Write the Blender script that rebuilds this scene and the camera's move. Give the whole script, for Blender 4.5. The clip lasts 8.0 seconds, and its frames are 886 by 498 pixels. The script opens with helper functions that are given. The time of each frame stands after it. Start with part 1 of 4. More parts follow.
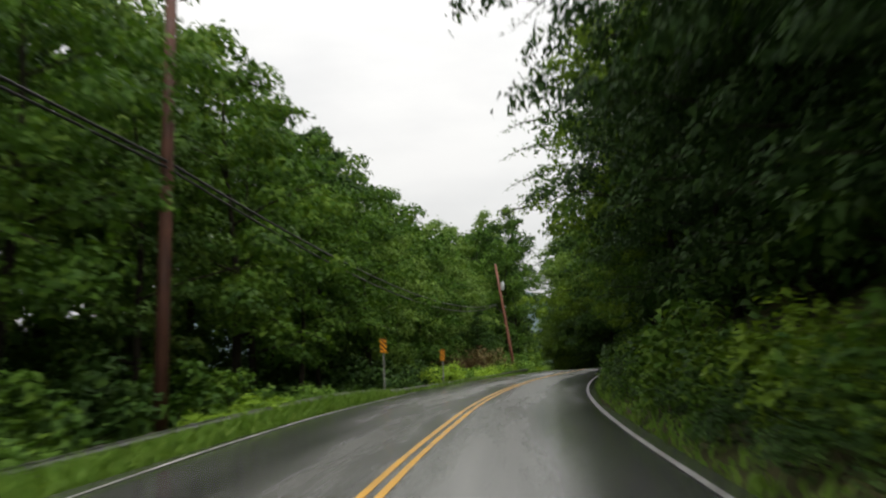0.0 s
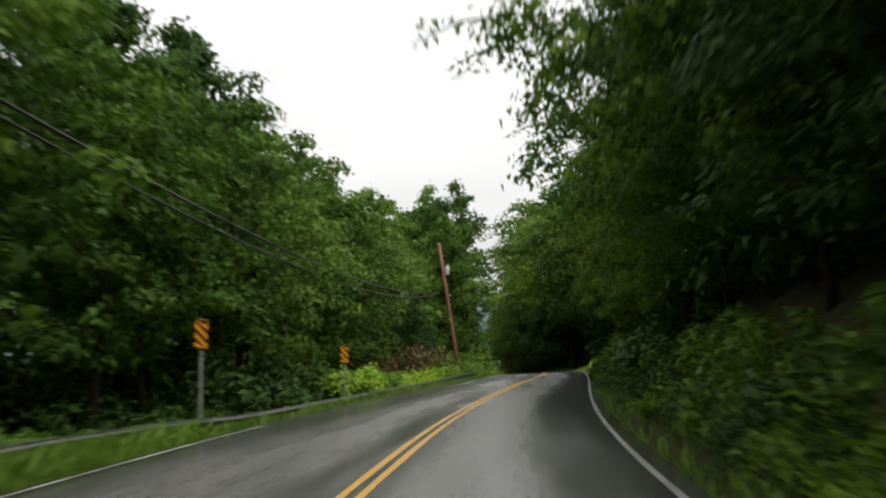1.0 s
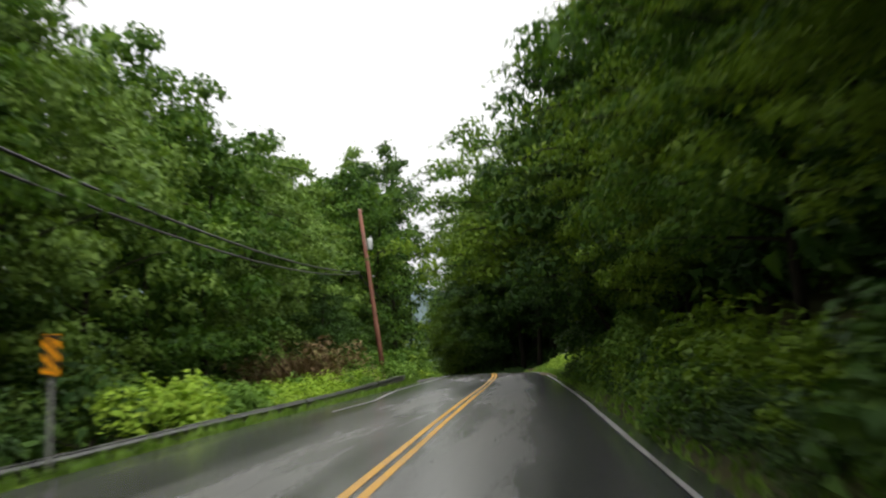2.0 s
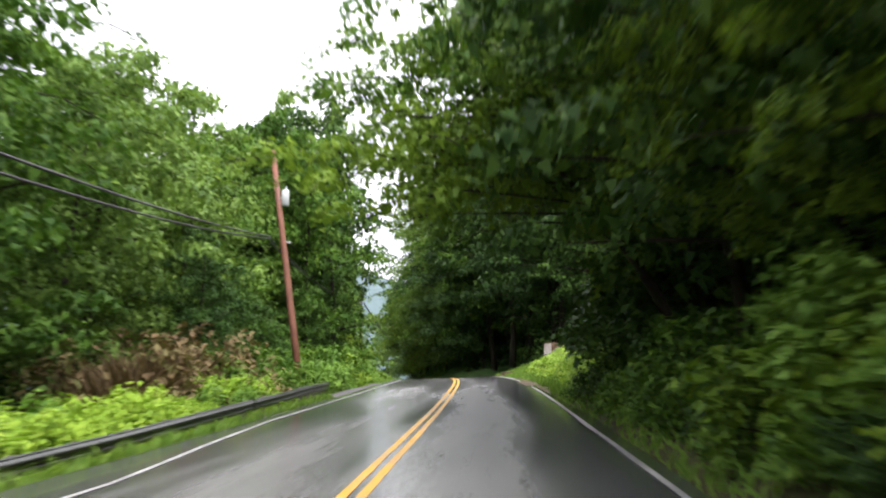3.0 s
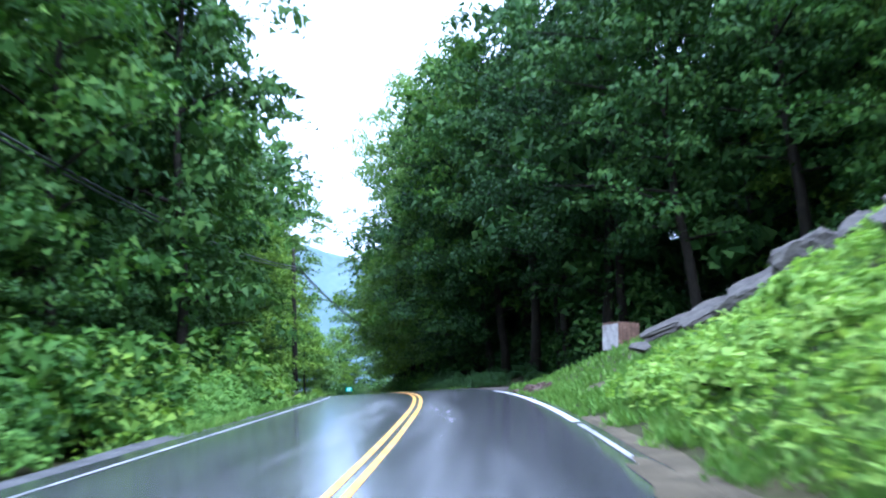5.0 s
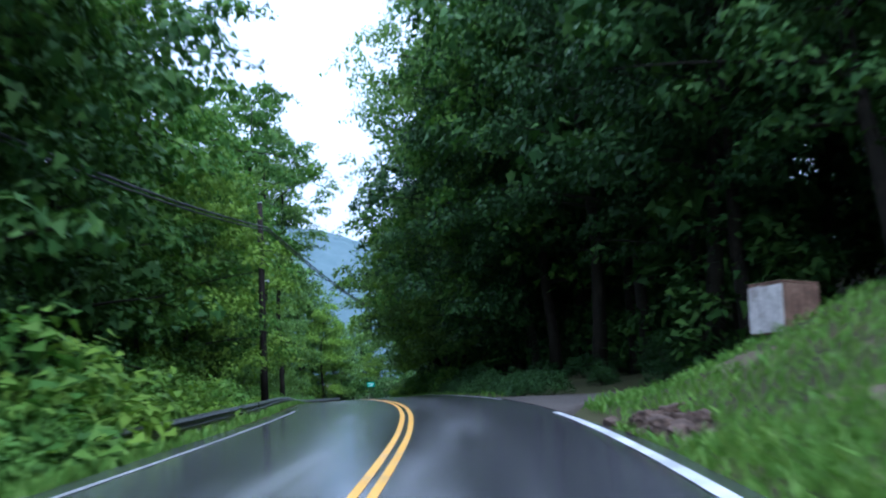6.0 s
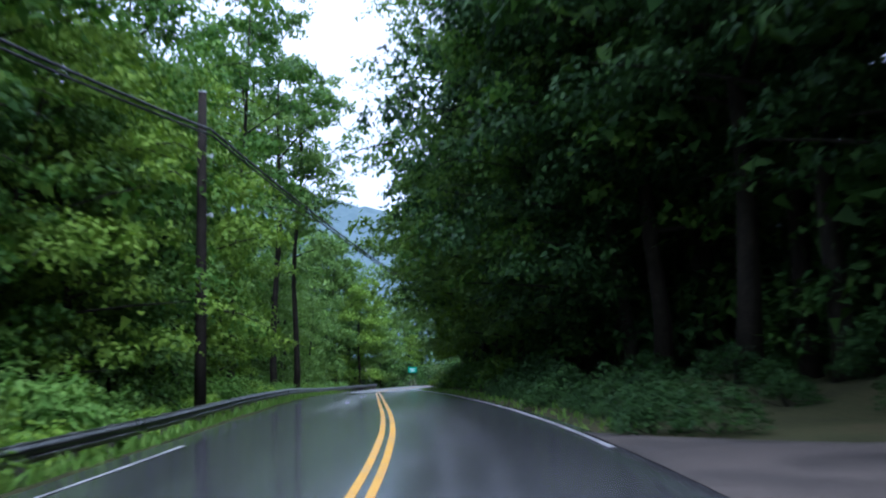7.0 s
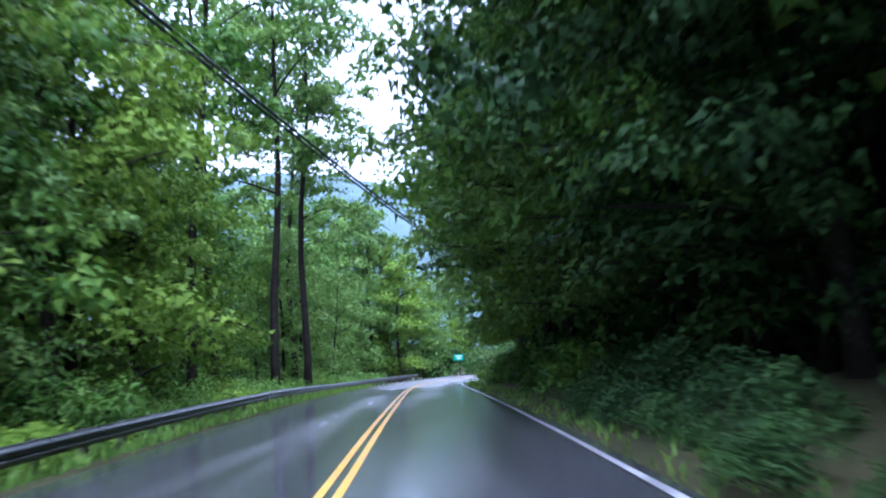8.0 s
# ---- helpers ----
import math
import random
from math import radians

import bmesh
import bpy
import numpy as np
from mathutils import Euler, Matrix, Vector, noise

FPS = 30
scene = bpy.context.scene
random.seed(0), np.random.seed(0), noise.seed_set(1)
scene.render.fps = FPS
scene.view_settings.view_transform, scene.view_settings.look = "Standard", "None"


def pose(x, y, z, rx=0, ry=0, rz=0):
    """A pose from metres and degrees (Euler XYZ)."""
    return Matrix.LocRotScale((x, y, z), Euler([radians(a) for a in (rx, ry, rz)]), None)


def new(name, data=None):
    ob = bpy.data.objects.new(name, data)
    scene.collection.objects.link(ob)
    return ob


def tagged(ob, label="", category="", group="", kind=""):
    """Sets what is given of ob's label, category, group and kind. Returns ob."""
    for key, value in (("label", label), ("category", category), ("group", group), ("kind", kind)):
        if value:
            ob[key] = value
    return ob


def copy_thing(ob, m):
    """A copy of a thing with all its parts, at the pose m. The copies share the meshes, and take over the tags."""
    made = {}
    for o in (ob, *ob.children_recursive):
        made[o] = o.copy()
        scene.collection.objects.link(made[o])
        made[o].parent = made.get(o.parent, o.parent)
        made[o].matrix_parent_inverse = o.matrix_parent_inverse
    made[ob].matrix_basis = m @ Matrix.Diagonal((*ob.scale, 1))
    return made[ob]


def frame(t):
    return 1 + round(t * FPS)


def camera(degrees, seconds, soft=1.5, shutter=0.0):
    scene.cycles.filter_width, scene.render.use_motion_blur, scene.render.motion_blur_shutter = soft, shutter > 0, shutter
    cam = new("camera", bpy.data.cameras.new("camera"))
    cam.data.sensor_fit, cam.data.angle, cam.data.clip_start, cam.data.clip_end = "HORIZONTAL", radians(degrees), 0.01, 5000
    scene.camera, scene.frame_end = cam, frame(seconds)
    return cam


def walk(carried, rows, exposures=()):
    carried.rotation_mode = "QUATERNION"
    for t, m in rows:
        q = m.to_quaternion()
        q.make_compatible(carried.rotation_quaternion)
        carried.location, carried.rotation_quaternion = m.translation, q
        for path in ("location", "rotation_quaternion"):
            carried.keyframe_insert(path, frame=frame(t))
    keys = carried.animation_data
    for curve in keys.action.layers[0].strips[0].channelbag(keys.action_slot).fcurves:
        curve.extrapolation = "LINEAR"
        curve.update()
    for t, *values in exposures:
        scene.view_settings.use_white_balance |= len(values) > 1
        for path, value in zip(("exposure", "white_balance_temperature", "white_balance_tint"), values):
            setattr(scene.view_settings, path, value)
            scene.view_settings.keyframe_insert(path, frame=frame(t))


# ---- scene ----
cam = camera(56.0, 8.0, soft=2.1, shutter=0.45)
PATH = [
    (0.0, 0.000, 0.000, 1.301, 96.898, 2.018, 4.592),
    (0.5, -0.001, 8.354, 1.265, 96.880, 1.368, 2.914),
    (1.0, 0.218, 16.698, 1.214, 96.679, 0.951, 0.980),
    (1.5, 0.695, 25.011, 1.151, 96.520, 1.215, -0.902),
    (2.0, 1.418, 33.232, 1.092, 96.368, 1.155, -2.954),
    (2.5, 2.417, 41.325, 1.045, 96.426, 0.681, -4.401),
    (3.0, 3.546, 49.326, 0.965, 96.114, 0.347, -5.109),
    (3.5, 4.755, 57.300, 0.822, 95.933, 0.056, -5.355),
    (4.0, 5.957, 65.262, 0.668, 95.790, 0.135, -5.446),
    (4.5, 7.078, 73.054, 0.509, 95.652, 0.518, -5.267),
    (5.0, 8.093, 80.749, 0.339, 95.664, 1.271, -4.518),
    (5.5, 8.974, 88.460, 0.169, 95.599, 2.014, -3.502),
    (6.0, 9.700, 96.138, -0.037, 95.003, 2.280, -2.149),
    (6.5, 10.220, 103.753, -0.283, 94.572, 1.405, -0.364),
    (7.0, 10.481, 111.143, -0.589, 93.942, 0.960, 1.572),
    (7.5, 10.496, 118.334, -0.986, 93.457, 0.819, 3.379),
    (8.0, 10.241, 125.479, -1.433, 93.031, 2.138, 5.053),
]
EXPOSURES = [(0.0, 0.18, 6700, 9), (1.0, 0.28, 6700, 9), (1.7, 0.34, 6700, 8), (2.8, 1.5, 6350, 16), (3.2, 1.65, 6400, 16), (3.6, 1.7, 6700, 13), (4.0, 1.58, 5550, 10), (4.7, 1.98, 4550, 17), (5.8, 1.2, 4500, 13), (6.5, 0.76, 4650, 13), (7.0, 1.02, 4750, 18), (7.5, 1.64, 4600, 24), (8.0, 1.88, 4600, 27)]
walk(cam, [(t, pose(*p)) for t, *p in PATH], EXPOSURES)

# ---- sky and light: bright overcast ----
SUN_ELEVATION, SUN_TURN = radians(62), radians(155)
world = bpy.data.worlds.new("sky")
scene.world = world
world.use_nodes = True
wn, wl = world.node_tree.nodes, world.node_tree.links
wn.clear()
w_out = wn.new("ShaderNodeOutputWorld")
w_bg = wn.new("ShaderNodeBackground")
w_sky = wn.new("ShaderNodeTexSky")
w_sky.sky_type = "NISHITA"
w_sky.sun_disc = False
w_sky.sun_elevation, w_sky.sun_rotation = SUN_ELEVATION, SUN_TURN
w_bg.inputs["Strength"].default_value = 0.12
w_co = wn.new("ShaderNodeTexCoord")
w_map = wn.new("ShaderNodeMapping")
w_map.inputs["Scale"].default_value = (1.0, 1.0, 3.0)
w_noise = wn.new("ShaderNodeTexNoise")
w_noise.inputs["Scale"].default_value = 2.2
w_noise.inputs["Detail"].default_value = 6
w_ramp = wn.new("ShaderNodeValToRGB")
w_ramp.color_ramp.elements[0].position, w_ramp.color_ramp.elements[0].color = 0.35, (4.8, 4.85, 4.95, 1)
w_ramp.color_ramp.elements[1].position, w_ramp.color_ramp.elements[1].color = 0.62, (6.0, 6.0, 6.0, 1)
w_mix = wn.new("ShaderNodeMixRGB")
w_mix.inputs["Fac"].default_value = 0.93
wl.new(w_co.outputs["Generated"], w_map.inputs["Vector"])
wl.new(w_map.outputs["Vector"], w_noise.inputs["Vector"])
wl.new(w_noise.outputs["Fac"], w_ramp.inputs["Fac"])
wl.new(w_sky.outputs["Color"], w_mix.inputs["Color1"])
w_sep = wn.new("ShaderNodeSeparateXYZ")
w_rise = wn.new("ShaderNodeMapRange")  # an overcast sky is brightest overhead
w_rise.inputs[3].default_value, w_rise.inputs[4].default_value = 0.9, 2.3
w_scale = wn.new("ShaderNodeVectorMath")
w_scale.operation = "SCALE"
wl.new(w_co.outputs["Generated"], w_sep.inputs[0])
wl.new(w_sep.outputs["Z"], w_rise.inputs[0])
wl.new(w_ramp.outputs["Color"], w_scale.inputs[0])
wl.new(w_rise.outputs[0], w_scale.inputs["Scale"])
wl.new(w_scale.outputs[0], w_mix.inputs["Color2"])
wl.new(w_mix.outputs["Color"], w_bg.inputs["Color"])
wl.new(w_bg.outputs["Background"], w_out.inputs["Surface"])

sun_data = bpy.data.lights.new("sun", "SUN")
sun_data.energy, sun_data.angle, sun_data.color = 2.0, radians(35), (1.0, 0.97, 0.92)
sun = new("sun", sun_data)
sun.rotation_euler = (radians(90) - SUN_ELEVATION, 0, math.pi - SUN_TURN)


# ---- materials ----
def material(name, colours, scale=6.0, rough=(0.5, 0.8), metal=0.0, bump=0.2, bump_scale=40.0, specular=0.5, coords="Object", island=0.0):
    """Node material: a ramp of colours over two sizes of noise, varied roughness, relief."""
    m = bpy.data.materials.new(name)
    m.use_nodes = True
    n, l = m.node_tree.nodes, m.node_tree.links
    b = n["Principled BSDF"]
    co = n.new("ShaderNodeTexCoord")
    big, small, ramp = n.new("ShaderNodeTexNoise"), n.new("ShaderNodeTexNoise"), n.new("ShaderNodeValToRGB")
    big.inputs["Scale"].default_value, big.inputs["Detail"].default_value = scale, 5
    small.inputs["Scale"].default_value, small.inputs["Detail"].default_value = bump_scale, 4
    for x in (big, small):
        l.new(co.outputs[coords], x.inputs["Vector"])
    fac = n.new("ShaderNodeMath")
    fac.operation = "MULTIPLY_ADD"
    fac.inputs[1].default_value = 0.35
    l.new(small.outputs["Fac"], fac.inputs[0])
    two = n.new("ShaderNodeMath")
    two.operation = "MULTIPLY"
    two.inputs[1].default_value = 0.65
    l.new(big.outputs["Fac"], two.inputs[0])
    l.new(two.outputs[0], fac.inputs[2])
    last = fac.outputs[0]
    if island:
        geo, obj, add, mix = n.new("ShaderNodeNewGeometry"), n.new("ShaderNodeObjectInfo"), n.new("ShaderNodeMath"), n.new("ShaderNodeMix")
        add.operation = "MULTIPLY_ADD"
        add.inputs[1].default_value = 0.35
        half = n.new("ShaderNodeMath")
        half.operation = "MULTIPLY"
        half.inputs[1].default_value = 0.65
        l.new(obj.outputs["Random"], add.inputs[0])
        l.new(geo.outputs["Random Per Island"], half.inputs[0])
        l.new(half.outputs[0], add.inputs[2])
        mix.inputs[0].default_value = island
        l.new(last, mix.inputs[2])
        l.new(add.outputs[0], mix.inputs[3])
        last = mix.outputs[0]
    l.new(last, ramp.inputs["Fac"])
    els = ramp.color_ramp.elements
    lo, hi = (0.0, 1.0) if island > 0.5 else (0.3, 0.7)
    while len(els) < len(colours):
        els.new(0.5)
    for i, c in enumerate(colours):
        els[i].position = lo + (hi - lo) * i / max(1, len(colours) - 1)
        els[i].color = (*c, 1)
    l.new(ramp.outputs["Color"], b.inputs["Base Color"])
    rr = n.new("ShaderNodeMapRange")
    rr.inputs[1].default_value, rr.inputs[2].default_value = 0.3, 0.7
    rr.inputs[3].default_value, rr.inputs[4].default_value = rough
    l.new(big.outputs["Fac"], rr.inputs[0])
    l.new(rr.outputs[0], b.inputs["Roughness"])
    b.inputs["Metallic"].default_value = metal
    b.inputs["Specular IOR Level"].default_value = specular
    if bump:
        bp = n.new("ShaderNodeBump")
        bp.inputs["Strength"].default_value = bump
        bp.inputs["Distance"].default_value = 0.02
        l.new(small.outputs["Fac"], bp.inputs["Height"])
        l.new(bp.outputs["Normal"], b.inputs["Normal"])
    return m


def leaf_material(name, colours, glow=0.3):
    """Leaves: each one its own green, gloss on top, some light let through."""
    m = material(name, colours, scale=0.55, rough=(0.5, 0.7), bump=0.0, specular=0.12, island=0.45)
    n, l = m.node_tree.nodes, m.node_tree.links
    b, out = n["Principled BSDF"], n["Material Output"]
    ramp = next(x for x in n if x.bl_idname == "ShaderNodeValToRGB")
    tr, mix = n.new("ShaderNodeBsdfTranslucent"), n.new("ShaderNodeMixShader")
    mul = n.new("ShaderNodeMixRGB")
    mul.blend_type = "MULTIPLY"
    mul.inputs["Fac"].default_value = 1.0
    mul.inputs["Color2"].default_value = (1.15, 1.2, 0.6, 1)
    l.new(ramp.outputs["Color"], mul.inputs["Color1"])
    l.new(mul.outputs["Color"], tr.inputs["Color"])
    mix.inputs["Fac"].default_value = glow
    l.new(b.outputs[0], mix.inputs[1])
    l.new(tr.outputs[0], mix.inputs[2])
    l.new(mix.outputs[0], out.inputs["Surface"])
    return m


M_LEAF = leaf_material("leaf_oak", [(0.026, 0.066, 0.01), (0.062, 0.132, 0.018), (0.12, 0.2, 0.026)])
# darker green, partly to put the wood's shade into the leaves
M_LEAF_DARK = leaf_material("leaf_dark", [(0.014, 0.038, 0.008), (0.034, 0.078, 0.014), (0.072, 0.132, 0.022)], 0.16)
# darkest copy: shade under the canopy painted into the leaf colour
M_LEAF_SHADED = leaf_material("leaf_shaded", [(0.012, 0.031, 0.008), (0.025, 0.058, 0.012), (0.05, 0.098, 0.019)], 0.08)
# lighter copy: daylight on open crowns put into the leaf colour
M_LEAF_LIGHT = leaf_material("leaf_light", [(0.053, 0.102, 0.021), (0.112, 0.19, 0.038), (0.175, 0.27, 0.056)])
M_LEAF_YELLOW = leaf_material("leaf_yellow", [(0.062, 0.118, 0.013), (0.118, 0.198, 0.02), (0.18, 0.272, 0.03)])
M_LEAF_BUSH = leaf_material("leaf_bush", [(0.13, 0.235, 0.024), (0.235, 0.375, 0.04), (0.33, 0.46, 0.06)])
M_LEAF_FERN = leaf_material("leaf_fern", [(0.07, 0.145, 0.024), (0.12, 0.225, 0.036), (0.19, 0.31, 0.06)])
M_WEED = leaf_material("leaf_weed", [(0.13, 0.23, 0.035), (0.245, 0.375, 0.06), (0.36, 0.475, 0.1)], 0.4)
M_LEAF_BROWN = leaf_material("leaf_brown", [(0.09, 0.06, 0.035), (0.15, 0.105, 0.05), (0.12, 0.13, 0.045)], 0.2)
M_GRASS = leaf_material("grass_blade", [(0.07, 0.142, 0.022), (0.115, 0.212, 0.032), (0.17, 0.265, 0.05)])
M_DRY = leaf_material("dry_grass", [(0.06, 0.038, 0.02), (0.1, 0.068, 0.036), (0.165, 0.12, 0.066)], 0.2)
M_BARK = material("bark", [(0.009, 0.0075, 0.005), (0.019, 0.016, 0.011), (0.036, 0.03, 0.021)], 3.0, (0.7, 0.95), bump=0.8, bump_scale=18, specular=0.12)
M_SOIL = material("forest_soil", [(0.022, 0.02, 0.011), (0.04, 0.042, 0.016), (0.06, 0.05, 0.024)], 0.5, (0.85, 1.0), bump=0.8, bump_scale=6, specular=0.08)
# blue haze of the distance is mixed into this base colour
M_HILL = material("far_wood_hazed", [(0.045, 0.075, 0.08), (0.062, 0.096, 0.1), (0.085, 0.12, 0.124)], 0.02, (0.9, 1.0), bump=0.6, bump_scale=0.3)
M_POLE = material("pole_wood", [(0.09, 0.034, 0.021), (0.16, 0.059, 0.034), (0.22, 0.093, 0.057)], 1.2, (0.55, 0.85), bump=0.5, bump_scale=30)
M_POLE_OLD = material("pole_wood_wet", [(0.04, 0.017, 0.012), (0.085, 0.032, 0.02), (0.14, 0.056, 0.034)], 1.6, (0.5, 0.8), bump=0.7, bump_scale=24)
M_POLE_DARK = material("pole_creosote", [(0.011, 0.009, 0.007), (0.022, 0.018, 0.014), (0.035, 0.029, 0.022)], 1.2, (0.75, 0.95), bump=0.5, bump_scale=30, specular=0.1)
M_STEEL = material("galvanised_steel", [(0.025, 0.027, 0.025), (0.06, 0.062, 0.058), (0.15, 0.152, 0.146)], 1.5, (0.26, 0.42), metal=0.65, bump=0.15, bump_scale=60)
M_SIGN_POST = material("bare_steel_post", [(0.14, 0.14, 0.135), (0.24, 0.24, 0.235), (0.34, 0.34, 0.33)], 3.0, (0.45, 0.65), metal=0.2, bump=0.1)
M_POST = material("rail_post", [(0.04, 0.036, 0.03), (0.08, 0.07, 0.06), (0.12, 0.11, 0.09)], 3.0, (0.6, 0.9), bump=0.4)
M_CAN = material("transformer_grey", [(0.42, 0.44, 0.45), (0.55, 0.57, 0.58), (0.62, 0.64, 0.65)], 3.0, (0.35, 0.55), bump=0.05)
M_WIRE = material("wire_black", [(0.012, 0.012, 0.012), (0.03, 0.03, 0.03)], 4.0, (0.5, 0.7), bump=0)
M_ORANGE = material("sign_amber", [(0.9, 0.33, 0.008), (0.95, 0.4, 0.012)], 5.0, (0.3, 0.45), bump=0.05)
M_BLACK = material("sign_black", [(0.008, 0.008, 0.008), (0.02, 0.02, 0.02)], 5.0, (0.35, 0.5), bump=0.02)
M_GREEN = material("sign_green", [(0.0, 0.22, 0.13), (0.0, 0.3, 0.18)], 5.0, (0.3, 0.45), bump=0.02)
M_WHITE = material("sign_white", [(0.7, 0.7, 0.7), (0.8, 0.8, 0.8)], 5.0, (0.3, 0.45), bump=0.02)
M_ROCK = material("grey_sandstone", [(0.03, 0.025, 0.021), (0.075, 0.066, 0.054), (0.14, 0.126, 0.104)], 2.2, (0.6, 0.95), bump=1.0, bump_scale=9, specular=0.25)
M_MUD = material("red_brown_soil", [(0.04, 0.031, 0.017), (0.078, 0.062, 0.036), (0.13, 0.105, 0.066)], 1.6, (0.8, 1.0), bump=1.0, bump_scale=22, specular=0.15)
M_GRAVEL = material("wet_gravel", [(0.024, 0.018, 0.013), (0.046, 0.035, 0.026), (0.078, 0.06, 0.046)], 0.9, (0.65, 0.95), bump=1.0, bump_scale=30)
M_BLOCK_WHITE = material("old_white_paint", [(0.22, 0.185, 0.155), (0.46, 0.42, 0.38), (0.64, 0.6, 0.55)], 2.5, (0.5, 0.8), bump=0.4, bump_scale=12)
M_BLOCK_BROWN = material("rusty_brown", [(0.05, 0.026, 0.016), (0.125, 0.068, 0.04), (0.23, 0.14, 0.09)], 2.0, (0.6, 0.9), bump=0.5, bump_scale=16)
M_YELLOW = material("yellow_line", [(0.3, 0.17, 0.02), (0.6, 0.31, 0.02), (0.66, 0.36, 0.03)], 1.4, (0.3, 0.55), bump=0.3, bump_scale=60)
M_LINE_NEW = material("fresh_white_line", [(0.16, 0.157, 0.15), (0.47, 0.46, 0.45), (0.62, 0.61, 0.6)], 2.2, (0.35, 0.6), bump=0.3, bump_scale=60)
M_LINE = material("white_line", [(0.1, 0.098, 0.094), (0.3, 0.294, 0.284), (0.46, 0.45, 0.435)], 1.2, (0.3, 0.55), bump=0.3, bump_scale=60)


def asphalt():
    """Worn asphalt after rain: pale drier wheel tracks, dark patches under a film of water, some reflections painted
    in. UV holds metres across and along.
    """
    m = bpy.data.materials.new("wet_asphalt")
    m.use_nodes = True
    n, l = m.node_tree.nodes, m.node_tree.links
    b = n["Principled BSDF"]
    uv = n.new("ShaderNodeUVMap")

    def stretched(across, along):
        x = n.new("ShaderNodeMapping")
        x.inputs["Scale"].default_value = (across, along, 1.0)
        l.new(uv.outputs["UV"], x.inputs["Vector"])
        return x.outputs["Vector"]

    def noise_of(scale, detail, source, rough=0.55):
        x = n.new("ShaderNodeTexNoise")
        x.inputs["Scale"].default_value, x.inputs["Detail"].default_value, x.inputs["Roughness"].default_value = scale, detail, rough
        l.new(source, x.inputs["Vector"])
        return x.outputs["Fac"]

    def math_of(kind, one, two, three=None):
        x = n.new("ShaderNodeMath")
        x.operation = kind
        for i, q in enumerate((one, two, three)):
            if isinstance(q, (int, float)):
                x.inputs[i].default_value = q
            elif q is not None:
                l.new(q, x.inputs[i])
        return x.outputs[0]

    def span(source, a0, a1, b0, b1):
        x = n.new("ShaderNodeMapRange")
        x.interpolation_type = "SMOOTHSTEP"
        for i, q in enumerate((a0, a1, b0, b1)):
            x.inputs[i + 1].default_value = q
        l.new(source, x.inputs[0])
        return x.outputs[0]

    def ramp_of(source, stops):
        x = n.new("ShaderNodeValToRGB")
        els = x.color_ramp.elements
        while len(els) < len(stops):
            els.new(0.5)
        for e, (p, c) in zip(els, stops):
            e.position, e.color = p, (*c, 1)
        l.new(source, x.inputs["Fac"])
        return x.outputs["Color"]

    streak = noise_of(1.3, 4, stretched(1.0, 0.06), 0.6)
    patch = noise_of(0.42, 4, stretched(1.0, 0.13), 0.5)
    fray = noise_of(3.0, 4, stretched(1.0, 0.1), 0.6)
    grain = noise_of(90.0, 3, uv.outputs["UV"], 0.7)
    coarse = noise_of(16.0, 4, uv.outputs["UV"], 0.7)
    # dark edges, pale lane middles: wet film plus painted tree and sky reflections
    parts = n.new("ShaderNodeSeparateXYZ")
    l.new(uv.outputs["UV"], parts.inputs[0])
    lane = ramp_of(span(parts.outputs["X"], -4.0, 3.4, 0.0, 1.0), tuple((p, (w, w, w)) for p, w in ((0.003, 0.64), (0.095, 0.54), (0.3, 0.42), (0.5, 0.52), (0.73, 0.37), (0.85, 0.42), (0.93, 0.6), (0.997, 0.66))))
    # past 165 the paler asphalt colour stands in for sky shine on the road
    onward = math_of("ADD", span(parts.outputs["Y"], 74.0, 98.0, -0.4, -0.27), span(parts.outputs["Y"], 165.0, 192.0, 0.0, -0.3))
    wet_and_sheen = math_of("ADD", math_of("MULTIPLY_ADD", patch, 0.66, math_of("MULTIPLY", fray, 0.22)), math_of("MULTIPLY_ADD", lane, 0.9, onward))
    wet = span(wet_and_sheen, 0.34, 0.64, 0.0, 1.0)
    tone = math_of("ADD", math_of("MULTIPLY", streak, 0.5), math_of("MULTIPLY_ADD", coarse, 0.25, math_of("MULTIPLY", grain, 0.25)))
    dry_sheen_col = ramp_of(tone, ((0.32, (0.088, 0.087, 0.085)), (0.5, (0.155, 0.153, 0.149)), (0.68, (0.25, 0.247, 0.24))))
    wet_col = ramp_of(tone, ((0.32, (0.028, 0.028, 0.029)), (0.5, (0.056, 0.056, 0.057)), (0.68, (0.1, 0.099, 0.098))))
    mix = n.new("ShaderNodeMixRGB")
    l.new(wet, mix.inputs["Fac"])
    l.new(dry_sheen_col, mix.inputs["Color1"])
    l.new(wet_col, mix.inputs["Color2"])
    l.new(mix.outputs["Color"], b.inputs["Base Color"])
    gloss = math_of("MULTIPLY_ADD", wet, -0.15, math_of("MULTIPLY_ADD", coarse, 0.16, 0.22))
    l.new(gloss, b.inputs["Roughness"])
    b.inputs["Specular IOR Level"].default_value = 0.5
    bp = n.new("ShaderNodeBump")
    bp.inputs["Distance"].default_value = 0.003
    l.new(span(wet, 0.0, 1.0, 0.05, 0.012), bp.inputs["Strength"])
    l.new(grain, bp.inputs["Height"])
    l.new(bp.outputs["Normal"], b.inputs["Normal"])
    return m


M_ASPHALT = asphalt()

